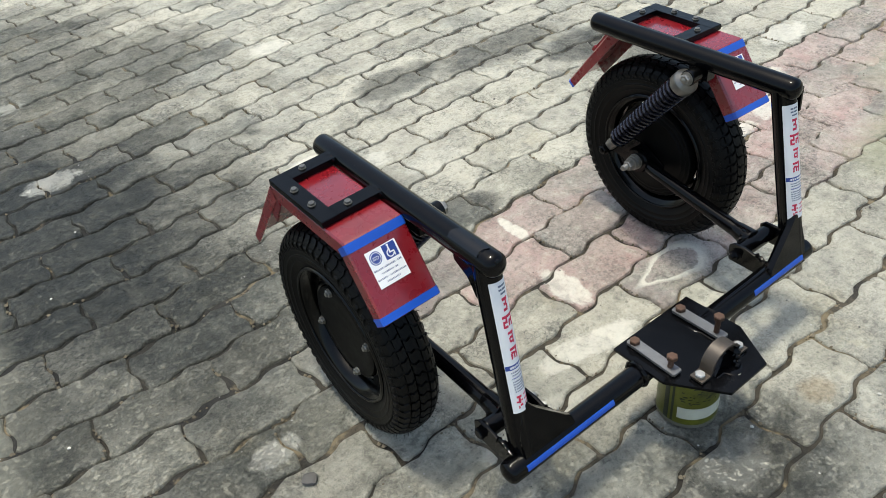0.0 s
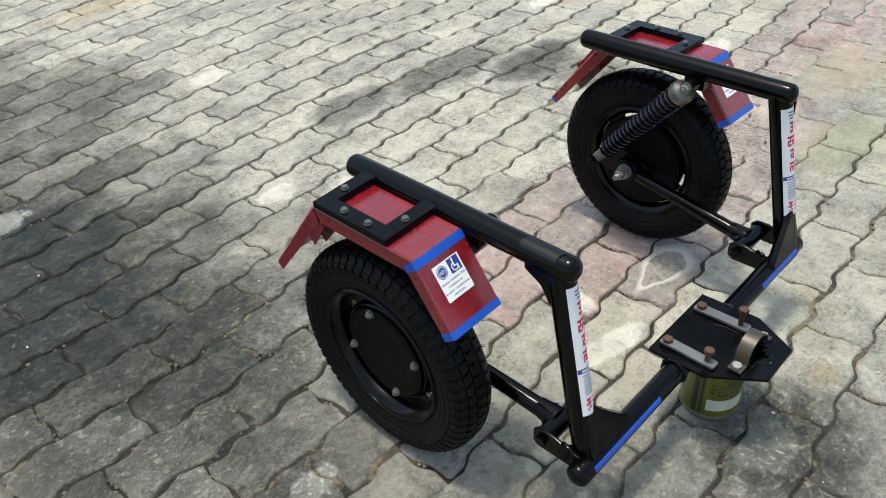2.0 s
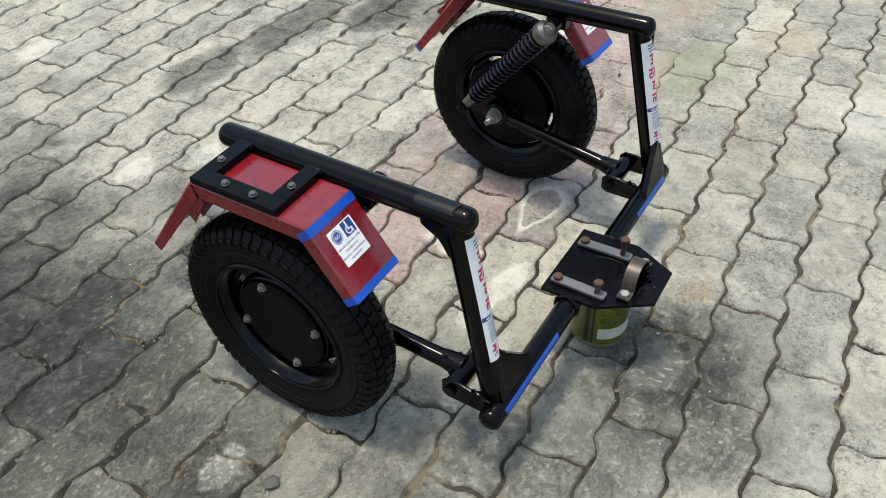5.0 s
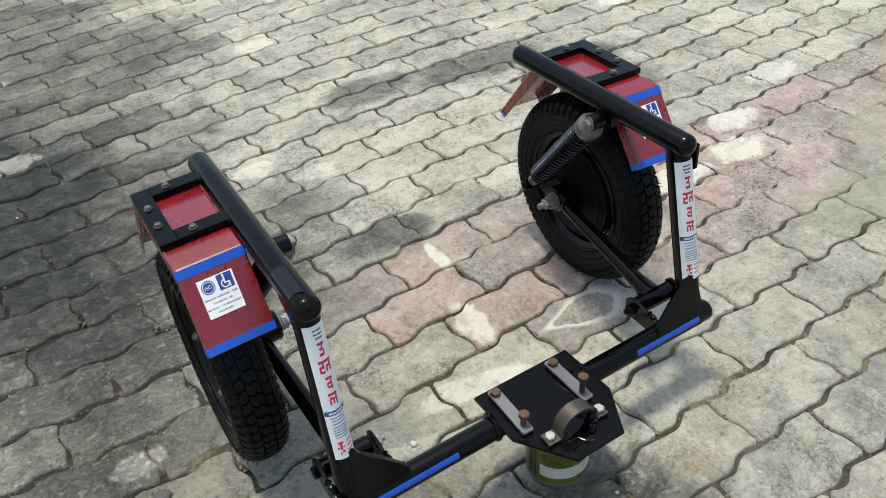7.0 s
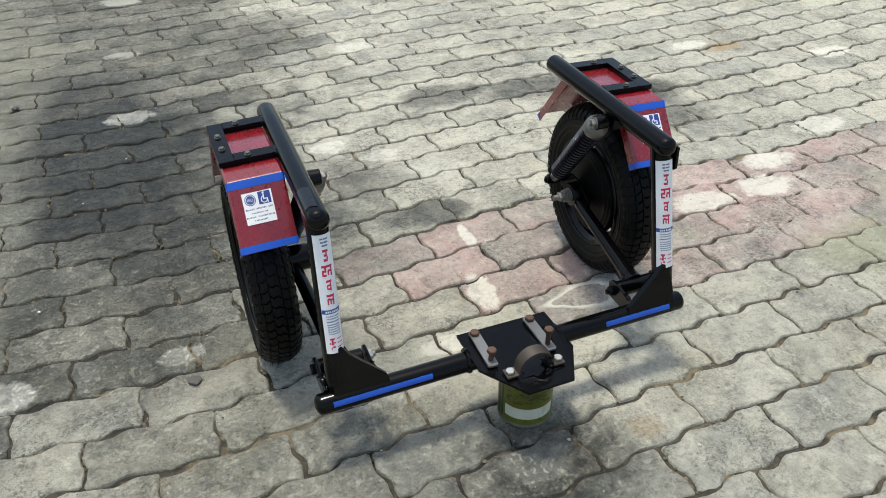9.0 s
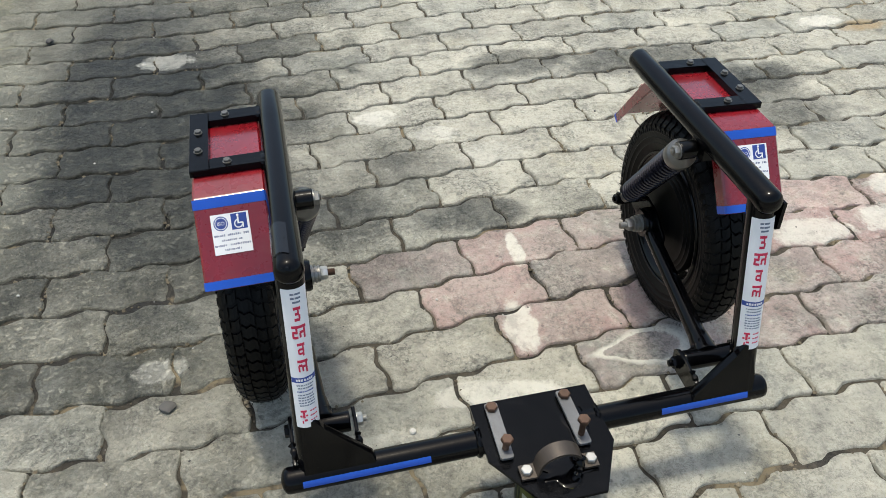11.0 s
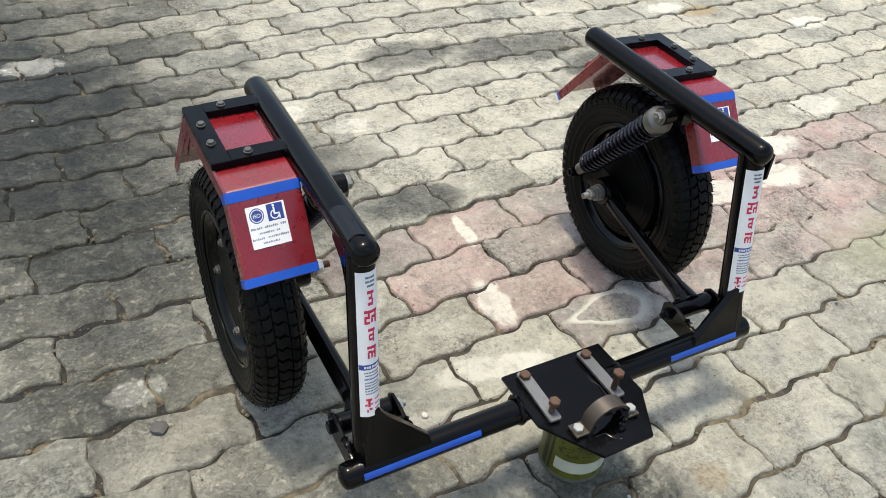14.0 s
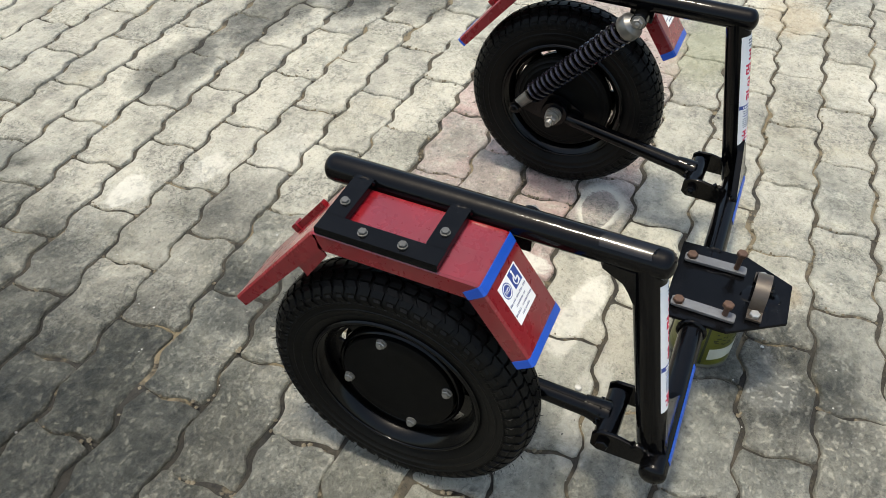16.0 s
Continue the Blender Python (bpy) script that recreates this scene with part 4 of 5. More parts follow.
    box(q, (-0.0014, -0.0002, 0), (0.0062, 0.0016, 0.0009), 0.0001, mm)
    box(q, (0.0048, -0.006, 0), (0.0066, 0.001, 0.0009), 0.0001, mm)
    spun(q, [(0, 0.0009), (0.0017, 0.0009), (0.0017, 0), (0, 0)], mm @ Matrix.Translation((-0.0003, 0.011, 0)), 16)
    part("access_symbol", q, PAPER, st)
    # four lines of small print, as plain bars of letter size
    rng = random.Random(17)
    for y, count, pitch in ((-0.0015, 18, 0.0026), (-0.0080, 11, 0.0025), (-0.0145, 21, 0.0023), (-0.0205, 10, 0.0023)):
        q = bmesh.new()
        x = -count * pitch / 2
        for k in range(count):
            if rng.random() > 0.12:
                box(q, (x, y - 0.0014, 0.0002), (x + pitch * rng.uniform(0.45, 0.8), y + rng.uniform(0.0006, 0.0015), 0.0008), 0.0001, m)
            x += pitch
        part("print_line", q, INK, st)
    # the whole fender leans outwards about its inner edge
    k = 0.03
    lean = Matrix(((1, 0, 0, 0), (0, 1, 0, 0), (-k * side, 0, 1, k * 0.366 + (0.003 if side > 0 else 0.002)), (0, 0, 0, 1)))
    for ob in (guard, st, *guard.children, *st.children):
        ob.data.transform(lean)
    return guard


def strokes(kind):
    """Plain bars, across (-1..1) and along (0..1 downwards), that stand for one printed mark."""
    return {0: [(-0.9, 0.0, 0.9, 0.2), (0.05, 0.2, 0.45, 0.42), (-0.55, 0.40, 0.45, 0.58), (0.25, 0.56, 0.7, 0.86), (-0.8, 0.80, 0.55, 1.0)],
            1: [(-1.0, 0.0, 1.0, 0.2), (0.58, 0.2, 0.86, 1.0), (0.05, 0.42, 0.58, 0.60), (-0.02, 0.55, 0.25, 0.92), (-0.5, 0.2, -0.22, 0.62), (-0.95, 0.42, -0.5, 0.60), (-0.98, 0.58, -0.7, 0.98), (-0.75, 0.82, -0.2, 1.0)],
            2: [(-0.9, 0.0, 0.9, 0.2), (0.28, 0.2, 0.64, 1.0), (-0.6, 0.40, 0.28, 0.56), (-0.8, 0.48, -0.45, 0.82), (-0.6, 0.74, 0.28, 0.9)],
            3: [(-0.95, 0.0, 0.95, 0.2), (0.46, 0.2, 0.78, 1.0), (-0.12, 0.42, 0.46, 0.58), (-0.75, 0.34, -0.12, 0.52), (-0.9, 0.46, -0.58, 0.94), (-0.22, 0.54, 0.08, 0.9)]}[kind]


def side_frame(side, cy):
    """One end of the frame: arm, leaning post, gussets, pivot, swing arm, shock absorber and stickers."""
    ax = side * 0.344
    bm = bmesh.new()
    tube(bm, (ax, 0.066, ARM_Z), (ax - side * 0.003, 0.522, ARM_Z - 0.002), TUBE, 32, (0.75, 0.75))
    arm = part("top_arm", bm, BLACK, rig)
    # post, leaning back towards the arm
    p0, p1 = Vector((side * 0.354, 0.0085, BAR_Z + (0.009 if side > 0 else 0))), Vector((ax, 0.0845, ARM_Z))
    bm = bmesh.new()
    tube(bm, p0, p1, POST_R, 32)
    u = (p1 - p0).normalized()
    fr = Vector((0, -1, 0)) - u * Vector((0, -1, 0)).dot(u)
    fr.normalize()
    sd = u.cross(fr)
    for v in bm.verts:
        w = v.co - p0
        v.co += fr * w.dot(fr) * (OVAL[0] - 1) + sd * w.dot(sd) * (OVAL[1] - 1)
    post = part("post", bm, BLACK, rig)
    if side > 0:
        bm = bmesh.new()
        m = Matrix(((0, 0, 1, 0.3715), (1, 0, 0, 0), (0, 1, 0, 0), (0, 0, 0, 1)))
        slab(bm, [(0.060, 0.500), (0.058, 0.454), (0.062, 0.450), (0.074, 0.452), (0.078, 0.500)], m, 0.006, 0.001)
        part("tab", bm, BLACK, rig, "short black flat steel tab")
    if side < 0:
        bm = bmesh.new()
        m = Matrix(((0, 0, 1, ax + 0.0155), (1, 0, 0, 0), (0, 1, 0, 0), (0, 0, 0, 1)))
        slab(bm, [(0.072, 0.49), (0.074, 0.425), (0.088, 0.434), (0.097, 0.450), (0.112, 0.468), (0.140, 0.484), (0.140, 0.495)], m, 0.032, 0.005)
        part("arm_gusset", bm, BLACK, rig)
    # wedge between post and crossbar
    bm = bmesh.new()
    inner = -side
    f = Vector((0, -1, 0)) - u * Vector((0, -1, 0)).dot(u)
    f.normalize()
    def at(x, z, push):
        t = (z - p0.z) / (p1.z - p0.z)
        return Vector((x, p0.y + (p1.y - p0.y) * t, z)) + Vector((0, -1, 0)) * push
    outl = [(p0.x + inner * 0.0, 0.262), (p0.x + inner * 0.015, 0.262), (p0.x + inner * 0.026, 0.243), (p0.x + inner * 0.093, 0.183), (p0.x + inner * 0.097, 0.168), (p0.x + inner * 0.09, 0.150), (p0.x - inner * 0.012, 0.150), (p0.x - inner * 0.012, 0.2)]
    front = [bm.verts.new(at(x, z, 0.0225)) for x, z in outl]
    rear = [bm.verts.new(at(x, z, 0.0120 if k in (2, 3) else 0.002)) for k, (x, z) in enumerate(outl)]
    bm.faces.new(front)
    bm.faces.new(rear[::-1])
    for k in range(len(outl)):
        q = (k + 1) % len(outl)
        bm.faces.new((front[k], rear[k], rear[q], front[q]))
    bmesh.ops.bevel(bm, geom=[e for e in bm.edges], offset=0.0015, segments=1, affect="EDGES")
    part("post_gusset", bm, BLACK, rig)
    # pivot: two lugs, sleeve and bolt
    py, pz = 0.080, 0.163
    for xl in (0.279, 0.378):
        bm = bmesh.new()
        m = Matrix(((0, 0, 1, side * xl + 0.003), (1, 0, 0, 0), (0, 1, 0, 0), (0, 0, 0, 1)))
        slab(bm, [(0.006, 0.142), (0.006, 0.174), (0.062, 0.186), (0.088, 0.185), (0.098, 0.176), (0.098, 0.150), (0.088, 0.142)], m, 0.006, 0.0012)
        part("pivot_lug", bm, BLACK, rig)
    bm = bmesh.new()
    tube(bm, (side * 0.286, py, pz), (side * 0.372, py, pz), 0.0175, 24)
    part("pivot_sleeve", bm, BLACK, rig)
    bm = bmesh.new()
    bolt_mesh(bm, (side * 0.276, py, pz), (-side, 0, 0), 0.0105, 0.009, washer=0.013, tip=0.006, r=0.006)
    part("pivot_bolt", bm, ZINC if side < 0 else BLACK, rig)
    bm = bmesh.new()
    bolt_mesh(bm, (side * 0.381, py, pz), (side, 0, 0), 0.0105, 0.008, r=0.006)
    part("pivot_bolt", bm, BLACK, rig)
    # swing arm
    bm = bmesh.new()
    tube(bm, (side * 0.331, py + 0.008, pz + 0.003), (side * 0.349, cy - 0.03, 0.203), 0.0165, 24, (0, 0.4), 0.0135)
    tube(bm, (side * 0.331, py + 0.006, pz + 0.003), (side * 0.333, py + 0.045, pz + 0.010), 0.0225, 24, (0, 0), 0.0165)
    swing = part("swing_arm", bm, BLACK, rig)
    bm = bmesh.new()
    m = Matrix(((0, 0, 1, side * 0.3595 + 0.0025), (1, 0, 0, 0), (0, 1, 0, 0), (0, 0, 0, 1)))
    slab(bm, [(cy - 0.06, 0.192), (cy - 0.06, 0.216), (cy - 0.01, 0.246), (cy + 0.03, 0.25), (cy + 0.085, 0.228), (cy + 0.098, 0.212), (cy + 0.09, 0.196), (cy + 0.02, 0.178), (cy - 0.02, 0.182)], m, 0.005, 0.001)
    part("axle_plate", bm, BLACK, swing)
    # shock absorber
    s0, s1 = Vector((side * 0.338, cy + 0.084, 0.213)), Vector((side * 0.308, 0.252, 0.478))
    d = (s1 - s0).normalized()
    bm = bmesh.new()
    tube(bm, s0, s0 + d * 0.20, 0.0085, 20)
    tube(bm, s0 + d * 0.006, s0 + d * 0.062, 0.0115, 20, (0, 0), 0.0150)
    shock = part("shock_absorber", bm, DARKSTEEL, rig, "black coil spring shock absorber")
    n = (s1 - s0).length
    m = frame_of(s0, s1)
    bm = bmesh.new()
    turns, seg = 18, 22
    z0, z1, rad, wire = 0.056, n - 0.040, 0.0188, 0.0037
    prev = None
    for k in range(turns * seg + 1):
        t = k / (turns * seg)
        a = 2 * math.pi * turns * t
        rr = rad + 0.0028 * t
        c = Vector((rr * math.cos(a), rr * math.sin(a), z0 + (z1 - z0) * t))
        rdir = Vector((math.cos(a), math.sin(a), 0))
        ring = [bm.verts.new(m @ (c + rdir * wire * math.cos(b) + Vector((0, 0, 1)) * wire * math.sin(b))) for b in (2 * math.pi * i / 7 for i in range(7))]
        if prev:
            for i in range(7):
                bm.faces.new((prev[i], ring[i], ring[(i + 1) % 7], prev[(i + 1) % 7]))
        prev = ring
    part("coil_spring", bm, SPRING, shock, "glossy black coil spring")
    bm = bmesh.new()
    spun(bm, [(0, 0.050), (0.020, 0.050), (0.022, 0.055), (0.0150, 0.058), (0.0150, n - 0.03), (0, n - 0.03)], m, 24)
    part("damper_body", bm, RIM, shock)
    bm = bmesh.new()
    spun(bm, [(0, n - 0.037), (0.0245, n - 0.037), (0.0256, n - 0.035), (0.0256, n - 0.019), (0.0245, n - 0.016), (0.017, n - 0.011), (0.013, n - 0.002), (0, n - 0.001)], m, 36)
    part("top_cap", bm, CAPSTEEL, shock, "dull steel spring cap")
    for p, r in ((s1, 0.0155), (s0, 0.0125)):
        bm = bmesh.new()
        tube(bm, p - Vector((side * 0.012, 0, 0)), p + Vector((side * 0.014, 0, 0)), r, 24)
        part("eye_bush", bm, RIM, shock)
        bm = bmesh.new()
        bolt_mesh(bm, p - Vector((side * 0.0125, 0, 0)), (-side, 0, 0), 0.0105, 0.008, washer=0.0135, tip=0.003, r=0.005)
        part("shock_bolt", bm, STEEL if r > 0.013 else RIM, shock)
    bm = bmesh.new()
    tube(bm, s1 + Vector((side * 0.012, 0, 0)), Vector((side * 0.345, 0.252, 0.478)), 0.011, 20)
    box(bm, (min(side * 0.330, side * 0.352), 0.232, 0.463), (max(side * 0.330, side * 0.352), 0.276, 0.498), 0.002)
    part("shock_mount", bm, BLACK, rig)
    # sticker round the front of the post
    length = (p1 - p0).length
    front = (0, -1, 0)

    def along_z(z):
        return (z - p0.z) / (p1.z - p0.z) * length
    t_top, t_bot = along_z(0.474), along_z(0.249)
    wrap, turn = 0.98, -side * 0.2
    st = part("post_sticker", on_tube(p0, p1, POST_R, front, turn - wrap, turn + wrap, t_bot, t_top, 14, 2, 0.0004, OVAL), PAPER, rig, "long white sticker with crimson marks and small print")
    span = t_top - t_bot

    def ink(s0, v0, s1, v1, mat, name="printed_bar"):
        # s: -1..1 across, v: 0..1 from the top
        part(name, on_tube(p0, p1, POST_R, front, s0 * wrap + turn, s1 * wrap + turn, t_top - v1 * span, t_top - v0 * span, 5, 1, 0.0008, OVAL), mat, st)

    for v in (0.028, 0.055, 0.082):
        for s0, s1 in ((-0.35, -0.1), (-0.05, 0.35)) if v < 0.06 else ((-0.25, 0.3),):
            ink(s0, v, s1, v + 0.012, GREYINK)
    for kind, v0, v1, w in ((0, 0.120, 0.215, 0.28), (1, 0.247, 0.337, 0.50), (2, 0.370, 0.460, 0.29), (3, 0.490, 0.580, 0.38)):
        for a0, b0, a1, b1 in strokes(kind):
            ink(a0 * w, v0 + (v1 - v0) * b0, a1 * w, v0 + (v1 - v0) * b1, CRIMSON, "crimson_bar")
    ink(-0.97, 0.618, 0.97, 0.654, NAVY, "navy_band")
    for s in (-0.62, -0.44, -0.26, -0.05, 0.14, 0.32, 0.5):
        ink(s, 0.629, s + 0.12, 0.645, PAPER)
    rng = random.Random(31)
    for v in (0.672, 0.693, 0.718, 0.745, 0.765, 0.785, 0.805, 0.825):
        x = -0.62 + rng.uniform(0, 0.1)
        while x < 0.55:
            w = rng.uniform(0.07, 0.2)
            ink(x, v, min(0.62, x + w), v + 0.008, NAVY if v == 0.718 else GREYINK)
            x += w + 0.05
    for s0, v0, s1, v1 in ((-0.55, 0.865, -0.12, 0.88), (-0.42, 0.88, -0.25, 0.925), (-0.62, 0.905, -0.46, 0.918), (-0.2, 0.90, -0.06, 0.912), (-0.34, 0.935, -0.12, 0.95), (-0.5, 0.945, -0.4, 0.965)):
        ink(s0, v0, s1, v1, CRIMSON, "crimson_bar")
    for v in (0.872, 0.908, 0.944):
        for a0 in (0.12, 0.32, 0.52):
            ink(a0, v, a0 + 0.15, v + 0.008, CRIMSON)


for side, cy in ((-1, 0.385), (1, 0.396)):
    side_frame(side, cy)
    wheel(side, cy)
    fender(side)

# mounting plate in the middle of the crossbar
PLATE_Z = 0.1735
outline = [(-0.096, 0.058), (-0.094, -0.050), (-0.032, -0.140), (0.063, -0.138), (0.105, -0.055), (0.100, 0.060)]
hole = [(0.012 + 0.0062 * math.cos(a), -0.118 + 0.0062 * math.sin(a)) for a in (2 * math.pi * k / 14 for k in range(14))]
bm = bmesh.new()
loops = []
for z in (PLATE_Z, PLATE_Z - 0.0055):
    pair = []
    for pts in (outline, hole):
        vs = [bm.verts.new((x, y, z)) for x, y in pts]
        pair.append((vs, [bm.edges.new((vs[k], vs[(k + 1) % len(vs)])) for k in range(len(vs))]))
    bmesh.ops.triangle_fill(bm, edges=pair[0][1] + pair[1][1], use_beauty=True)
    loops.append(pair)
for k in range(2):
    a, b = loops[0][k][0], loops[1][k][0]
    for i in range(len(a)):
        q = (i + 1) % len(a)
        bm.faces.new((a[i], b[i], b[q], a[q]))
plate = part("mounting_plate", bm, PLATE, rig, "black painted steel mounting plate", smooth=False)
for xs in (-0.0965, 0.0995):
    bm = bmesh.new()
    spun(bm, [(0.0215 + 0.0045 * math.cos(a), 0.0045 * math.sin(a)) for a in (2 * math.pi * k / 8 for k in range(8))], frame_of((xs, 0.003, BAR_Z + 0.0055), (xs + 1, 0.003, BAR_Z + 0.0055)), 36, True)
    for v in bm.verts:
        v.co += Vector([0.002 * noise.noise(v.co * 170 + Vector((k * 9, 0, 0))) for k in range(3)])
    part("weld_bead", bm, BLACK, plate)
for x, tall in ((-0.0655, 0.018), (0.0555, 0.032)):
    lean = radians(1.5 if x > 0 else -1)
    m = Matrix.Translation((x, -0.002, PLATE_Z + 0.009)) @ Matrix.Rotation(lean, 4, "Z")
    bm = bmesh.new()
    slab(bm, [(-0.0105, -0.053), (-0.008, -0.056), (0.008, -0.056), (0.0105, -0.053), (0.0105, 0.049), (0.007, 0.052), (-0.007, 0.052), (-0.0105, 0.049)], m, 0.0055, 0.0008)
    part("strap", bm, GREYBAR, plate, "grey flat steel strap")
    for y in (0.038, -0.040):
        bm = bmesh.new()
        spun(bm, [(0, 0), (0.0075, 0), (0.0075, 0.0045), (0, 0.0045)], Matrix.Translation((x, y, PLATE_Z - 0.0005)), 16)
        part("spacer", bm, RUST, plate)
    bm = bmesh.new()
    bolt_mesh(bm, (x, 0.038, PLATE_Z + 0.009), (0, 0, 1), 0.0098, 0.0075)
    part("plate_bolt", bm, RUST, plate, "rusty hex bolt")
    bm = bmesh.new()
    bolt_mesh(bm, (x + 0.0005, -0.040, PLATE_Z + 0.009), (0.06 if x < 0 else 0.0, -0.03, 1), 0.0098, 0.008, shank=tall, r=0.0052)
    part("plate_bolt", bm, RUST, plate, "rusty hex bolt standing proud")
# half-round clamp with ears
bm = bmesh.new()
cx, cyy, rad, half = 0.004, -0.086, 0.031, 0.0125
prof = []
for k in range(19):
    a = math.pi * k / 18
    prof.append((math.cos(a), math.sin(a)))
path = [(cx + rad + 0.029, 0.0), (cx + rad + 0.006, 0.0)] + [(cx + rad * c, 0.012 + rad * 0.98 * s) for c, s in prof] + [(cx - rad - 0.006, 0.0), (cx - rad - 0.029, 0.0)]
rows = []
for k, (x, z) in enumerate(path):
    a, b = Vector(path[max(0, k - 1)]), Vector(path[min(len(path) - 1, k + 1)])
    t = (b - a).normalized()
    nx, nz = t.y, -t.x
    if k in (0, 1, len(path) - 2, len(path) - 1):
        nx, nz = 0, 1
    rows.append([bm.verts.new((x + nx * h, cyy + y, PLATE_Z + 0.0035 + z + nz * h)) for y, h in ((-half, 0), (half, 0), (half, 0.0042), (-half, 0.0042))])
for a, b in zip(rows, rows[1:]):
    for k in range(4):
        bm.faces.new((a[k], a[(k + 1) % 4], b[(k + 1) % 4], b[k]))
bm.faces.new(rows[0])
bm.faces.new(rows[-1][::-1])
part("clamp", bm, BROWNED, plate, "browned half-round pipe clamp")
for x in (cx - 0.050, cx + 0.050):
    bm = bmesh.new()
    bolt_mesh(bm, (x, cyy, PLATE_Z + 0.0077), (0, 0, 1), 0.0092, 0.007, washer=0.0)
    part("clamp_bolt", bm, ZINC, plate, "bright zinc hex bolt")

# a run of thick black paint under the clamp, and weld beads along the frame
def bead(pts, r, seed):
    """A rough weld bead along a line of points."""
    bm = bmesh.new()
    rings = []
    n = 5 * (len(pts) - 1)
    for i in range(n + 1):
        k, f = min(i // 5, len(pts) - 2), i / 5 - min(i // 5, len(pts) - 2)
        p = Vector(pts[k]).lerp(Vector(pts[k + 1]), f)
        d = (Vector(pts[k + 1]) - Vector(pts[k])).normalized()
        u = d.orthogonal().normalized()
        w = d.cross(u)
        rr = r * (0.85 + 0.25 * math.sin(i * 2.2)) * (0.45 if i in (0, n) else 1)
        rings.append([bm.verts.new(p + (u * math.cos(t) + w * math.sin(t)) * rr * (1 + 0.5 * noise.noise(p * 150 + Vector((seed * 3.3, t, 0))))) for t in (2 * math.pi * q / 8 for q in range(8))])
    for a, b in zip(rings, rings[1:]):
        for q in range(8):
            bm.faces.new((a[q], b[q], b[(q + 1) % 8], a[(q + 1) % 8]))
    bm.faces.new(rings[0])
    bm.faces.new(rings[-1][::-1])
    return bm


def puddle(x, y, z, rx, ry, high, seed):
    bm = bmesh.new()
    spun(bm, [(0, high), (0.5, high), (0.8, high * 0.8), (0.97, high * 0.35), (1.0, 0.0)], Matrix(), 40)
    for v in bm.verts:
        t = math.atan2(v.co.y, v.co.x)
        k = 1 + 0.55 * noise.noise((math.cos(t) * 1.7 + seed * 4.1, math.sin(t) * 1.7, 0.4))
        v.co = Vector((x + v.co.x * rx * k, y + v.co.y * ry * k, z + v.co.z))
    return bm


part("paint_run", puddle(0.010, -0.090, PLATE_Z - 0.0002, 0.038, 0.026, 0.0012, 2), BLACK, plate, "thick glossy black paint run")
part("paint_run", bead([(0.034, -0.094, PLATE_Z + 0.034), (0.031, -0.099, PLATE_Z + 0.016), (0.026, -0.106, PLATE_Z + 0.003), (0.018, -0.112, PLATE_Z + 0.001)], 0.0062, 3), BLACK, plate, "thick glossy black paint run")
part("paint_run", puddle(0.058, -0.015, PLATE_Z - 0.0002, 0.020, 0.05, 0.0009, 5), BLACK, plate, "thick glossy black paint run")
for side in (-1, 1):
    if side < 0:
        part("weld_bead", bead([(side * 0.344 + 0.013 * math.cos(t), 0.060 + 0.006 * math.sin(t * 3), ARM_Z + 0.0135 - 0.004 * abs(math.cos(t))) for t in (0.2, 1.0, 1.8, 2.9)], 0.0042, 4 + side), BLACK, rig)
        part("weld_bead", bead([(side * 0.352, 0.078, ARM_Z + 0.0172), (side * 0.343, 0.090, ARM_Z + 0.0185), (side * 0.345, 0.112, ARM_Z + 0.0182)], 0.0038, 8 + side), BLACK, rig)
        bm = on_tube((-0.344, 0.066, ARM_Z), (-0.341, 0.522, ARM_Z - 0.002), TUBE, (-0.35, 0, 1), -0.55, 0.5, 0.012, 0.078, 12, 8, 0.0016)
        for v in bm.verts:
            v.co.y += 0.006 * noise.noise((v.co.x * 60, v.co.z * 60, 2.0))
        part("filler_patch", bm, FILLER, rig, "smooth glossy black filler patch")
    for y in (0.3275, 0.4675):
        part("weld_bead", bead([(side * 0.3615, y - 0.017, 0.509), (side * 0.3605, y, 0.512), (side * 0.3620, y + 0.017, 0.509)], 0.0048, y * 9 + side), BLACK, rig)
    for xl in (0.279, 0.378):
        part("weld_bead", bead([(side * xl, 0.012, 0.168), (side * xl + 0.002, 0.022, 0.176), (side * xl, 0.042, 0.182)], 0.0062, xl * 30 + side), BLACK, rig)
    part("weld_bead", bead([(side * 0.331 + 0.02 * math.cos(t), 0.0985, 0.165 + 0.019 * math.sin(t)) for t in (-0.3, 0.5, 1.2, 1.9, 2.7, 3.4)], 0.0052, 12 + side), BLACK, rig)

# ---- things on the ground ----
CAN = (0.024, -0.022)
CAN_R, CAN_H = 0.0555, 0.1255
can = new("paint_can")
can.location = (CAN[0], CAN[1], 0)
tagged(can, "small dirty olive green tin can propping up the mounting plate", "can")
bm = bmesh.new()
spun(bm, [(0, 0.003), (CAN_R - 0.003, 0.003), (CAN_R - 0.001, 0.0), (CAN_R + 0.0012, 0.001), (CAN_R + 0.0012, 0.004), (CAN_R, 0.006), (CAN_R, CAN_H - 0.006), (CAN_R + 0.0012, CAN_H - 0.004),
          (CAN_R + 0.0012, CAN_H - 0.001), (CAN_R - 0.001, CAN_H), (CAN_R - 0.004, CAN_H - 0.005), (CAN_R - 0.008, CAN_H - 0.003), (0, CAN_H - 0.003)], Matrix(), 48)
part("can_body", bm, TIN, can)
AX0, AX1 = (0, 0, 0), (0, 0, CAN_H)
part("can_label", on_tube(AX0, AX1, CAN_R, (0, -1, 0), -math.pi + 0.02, math.pi - 0.02, 0.009, CAN_H - 0.010, 60, 3, 0.0003), CANGREEN, can, "olive green printed label")
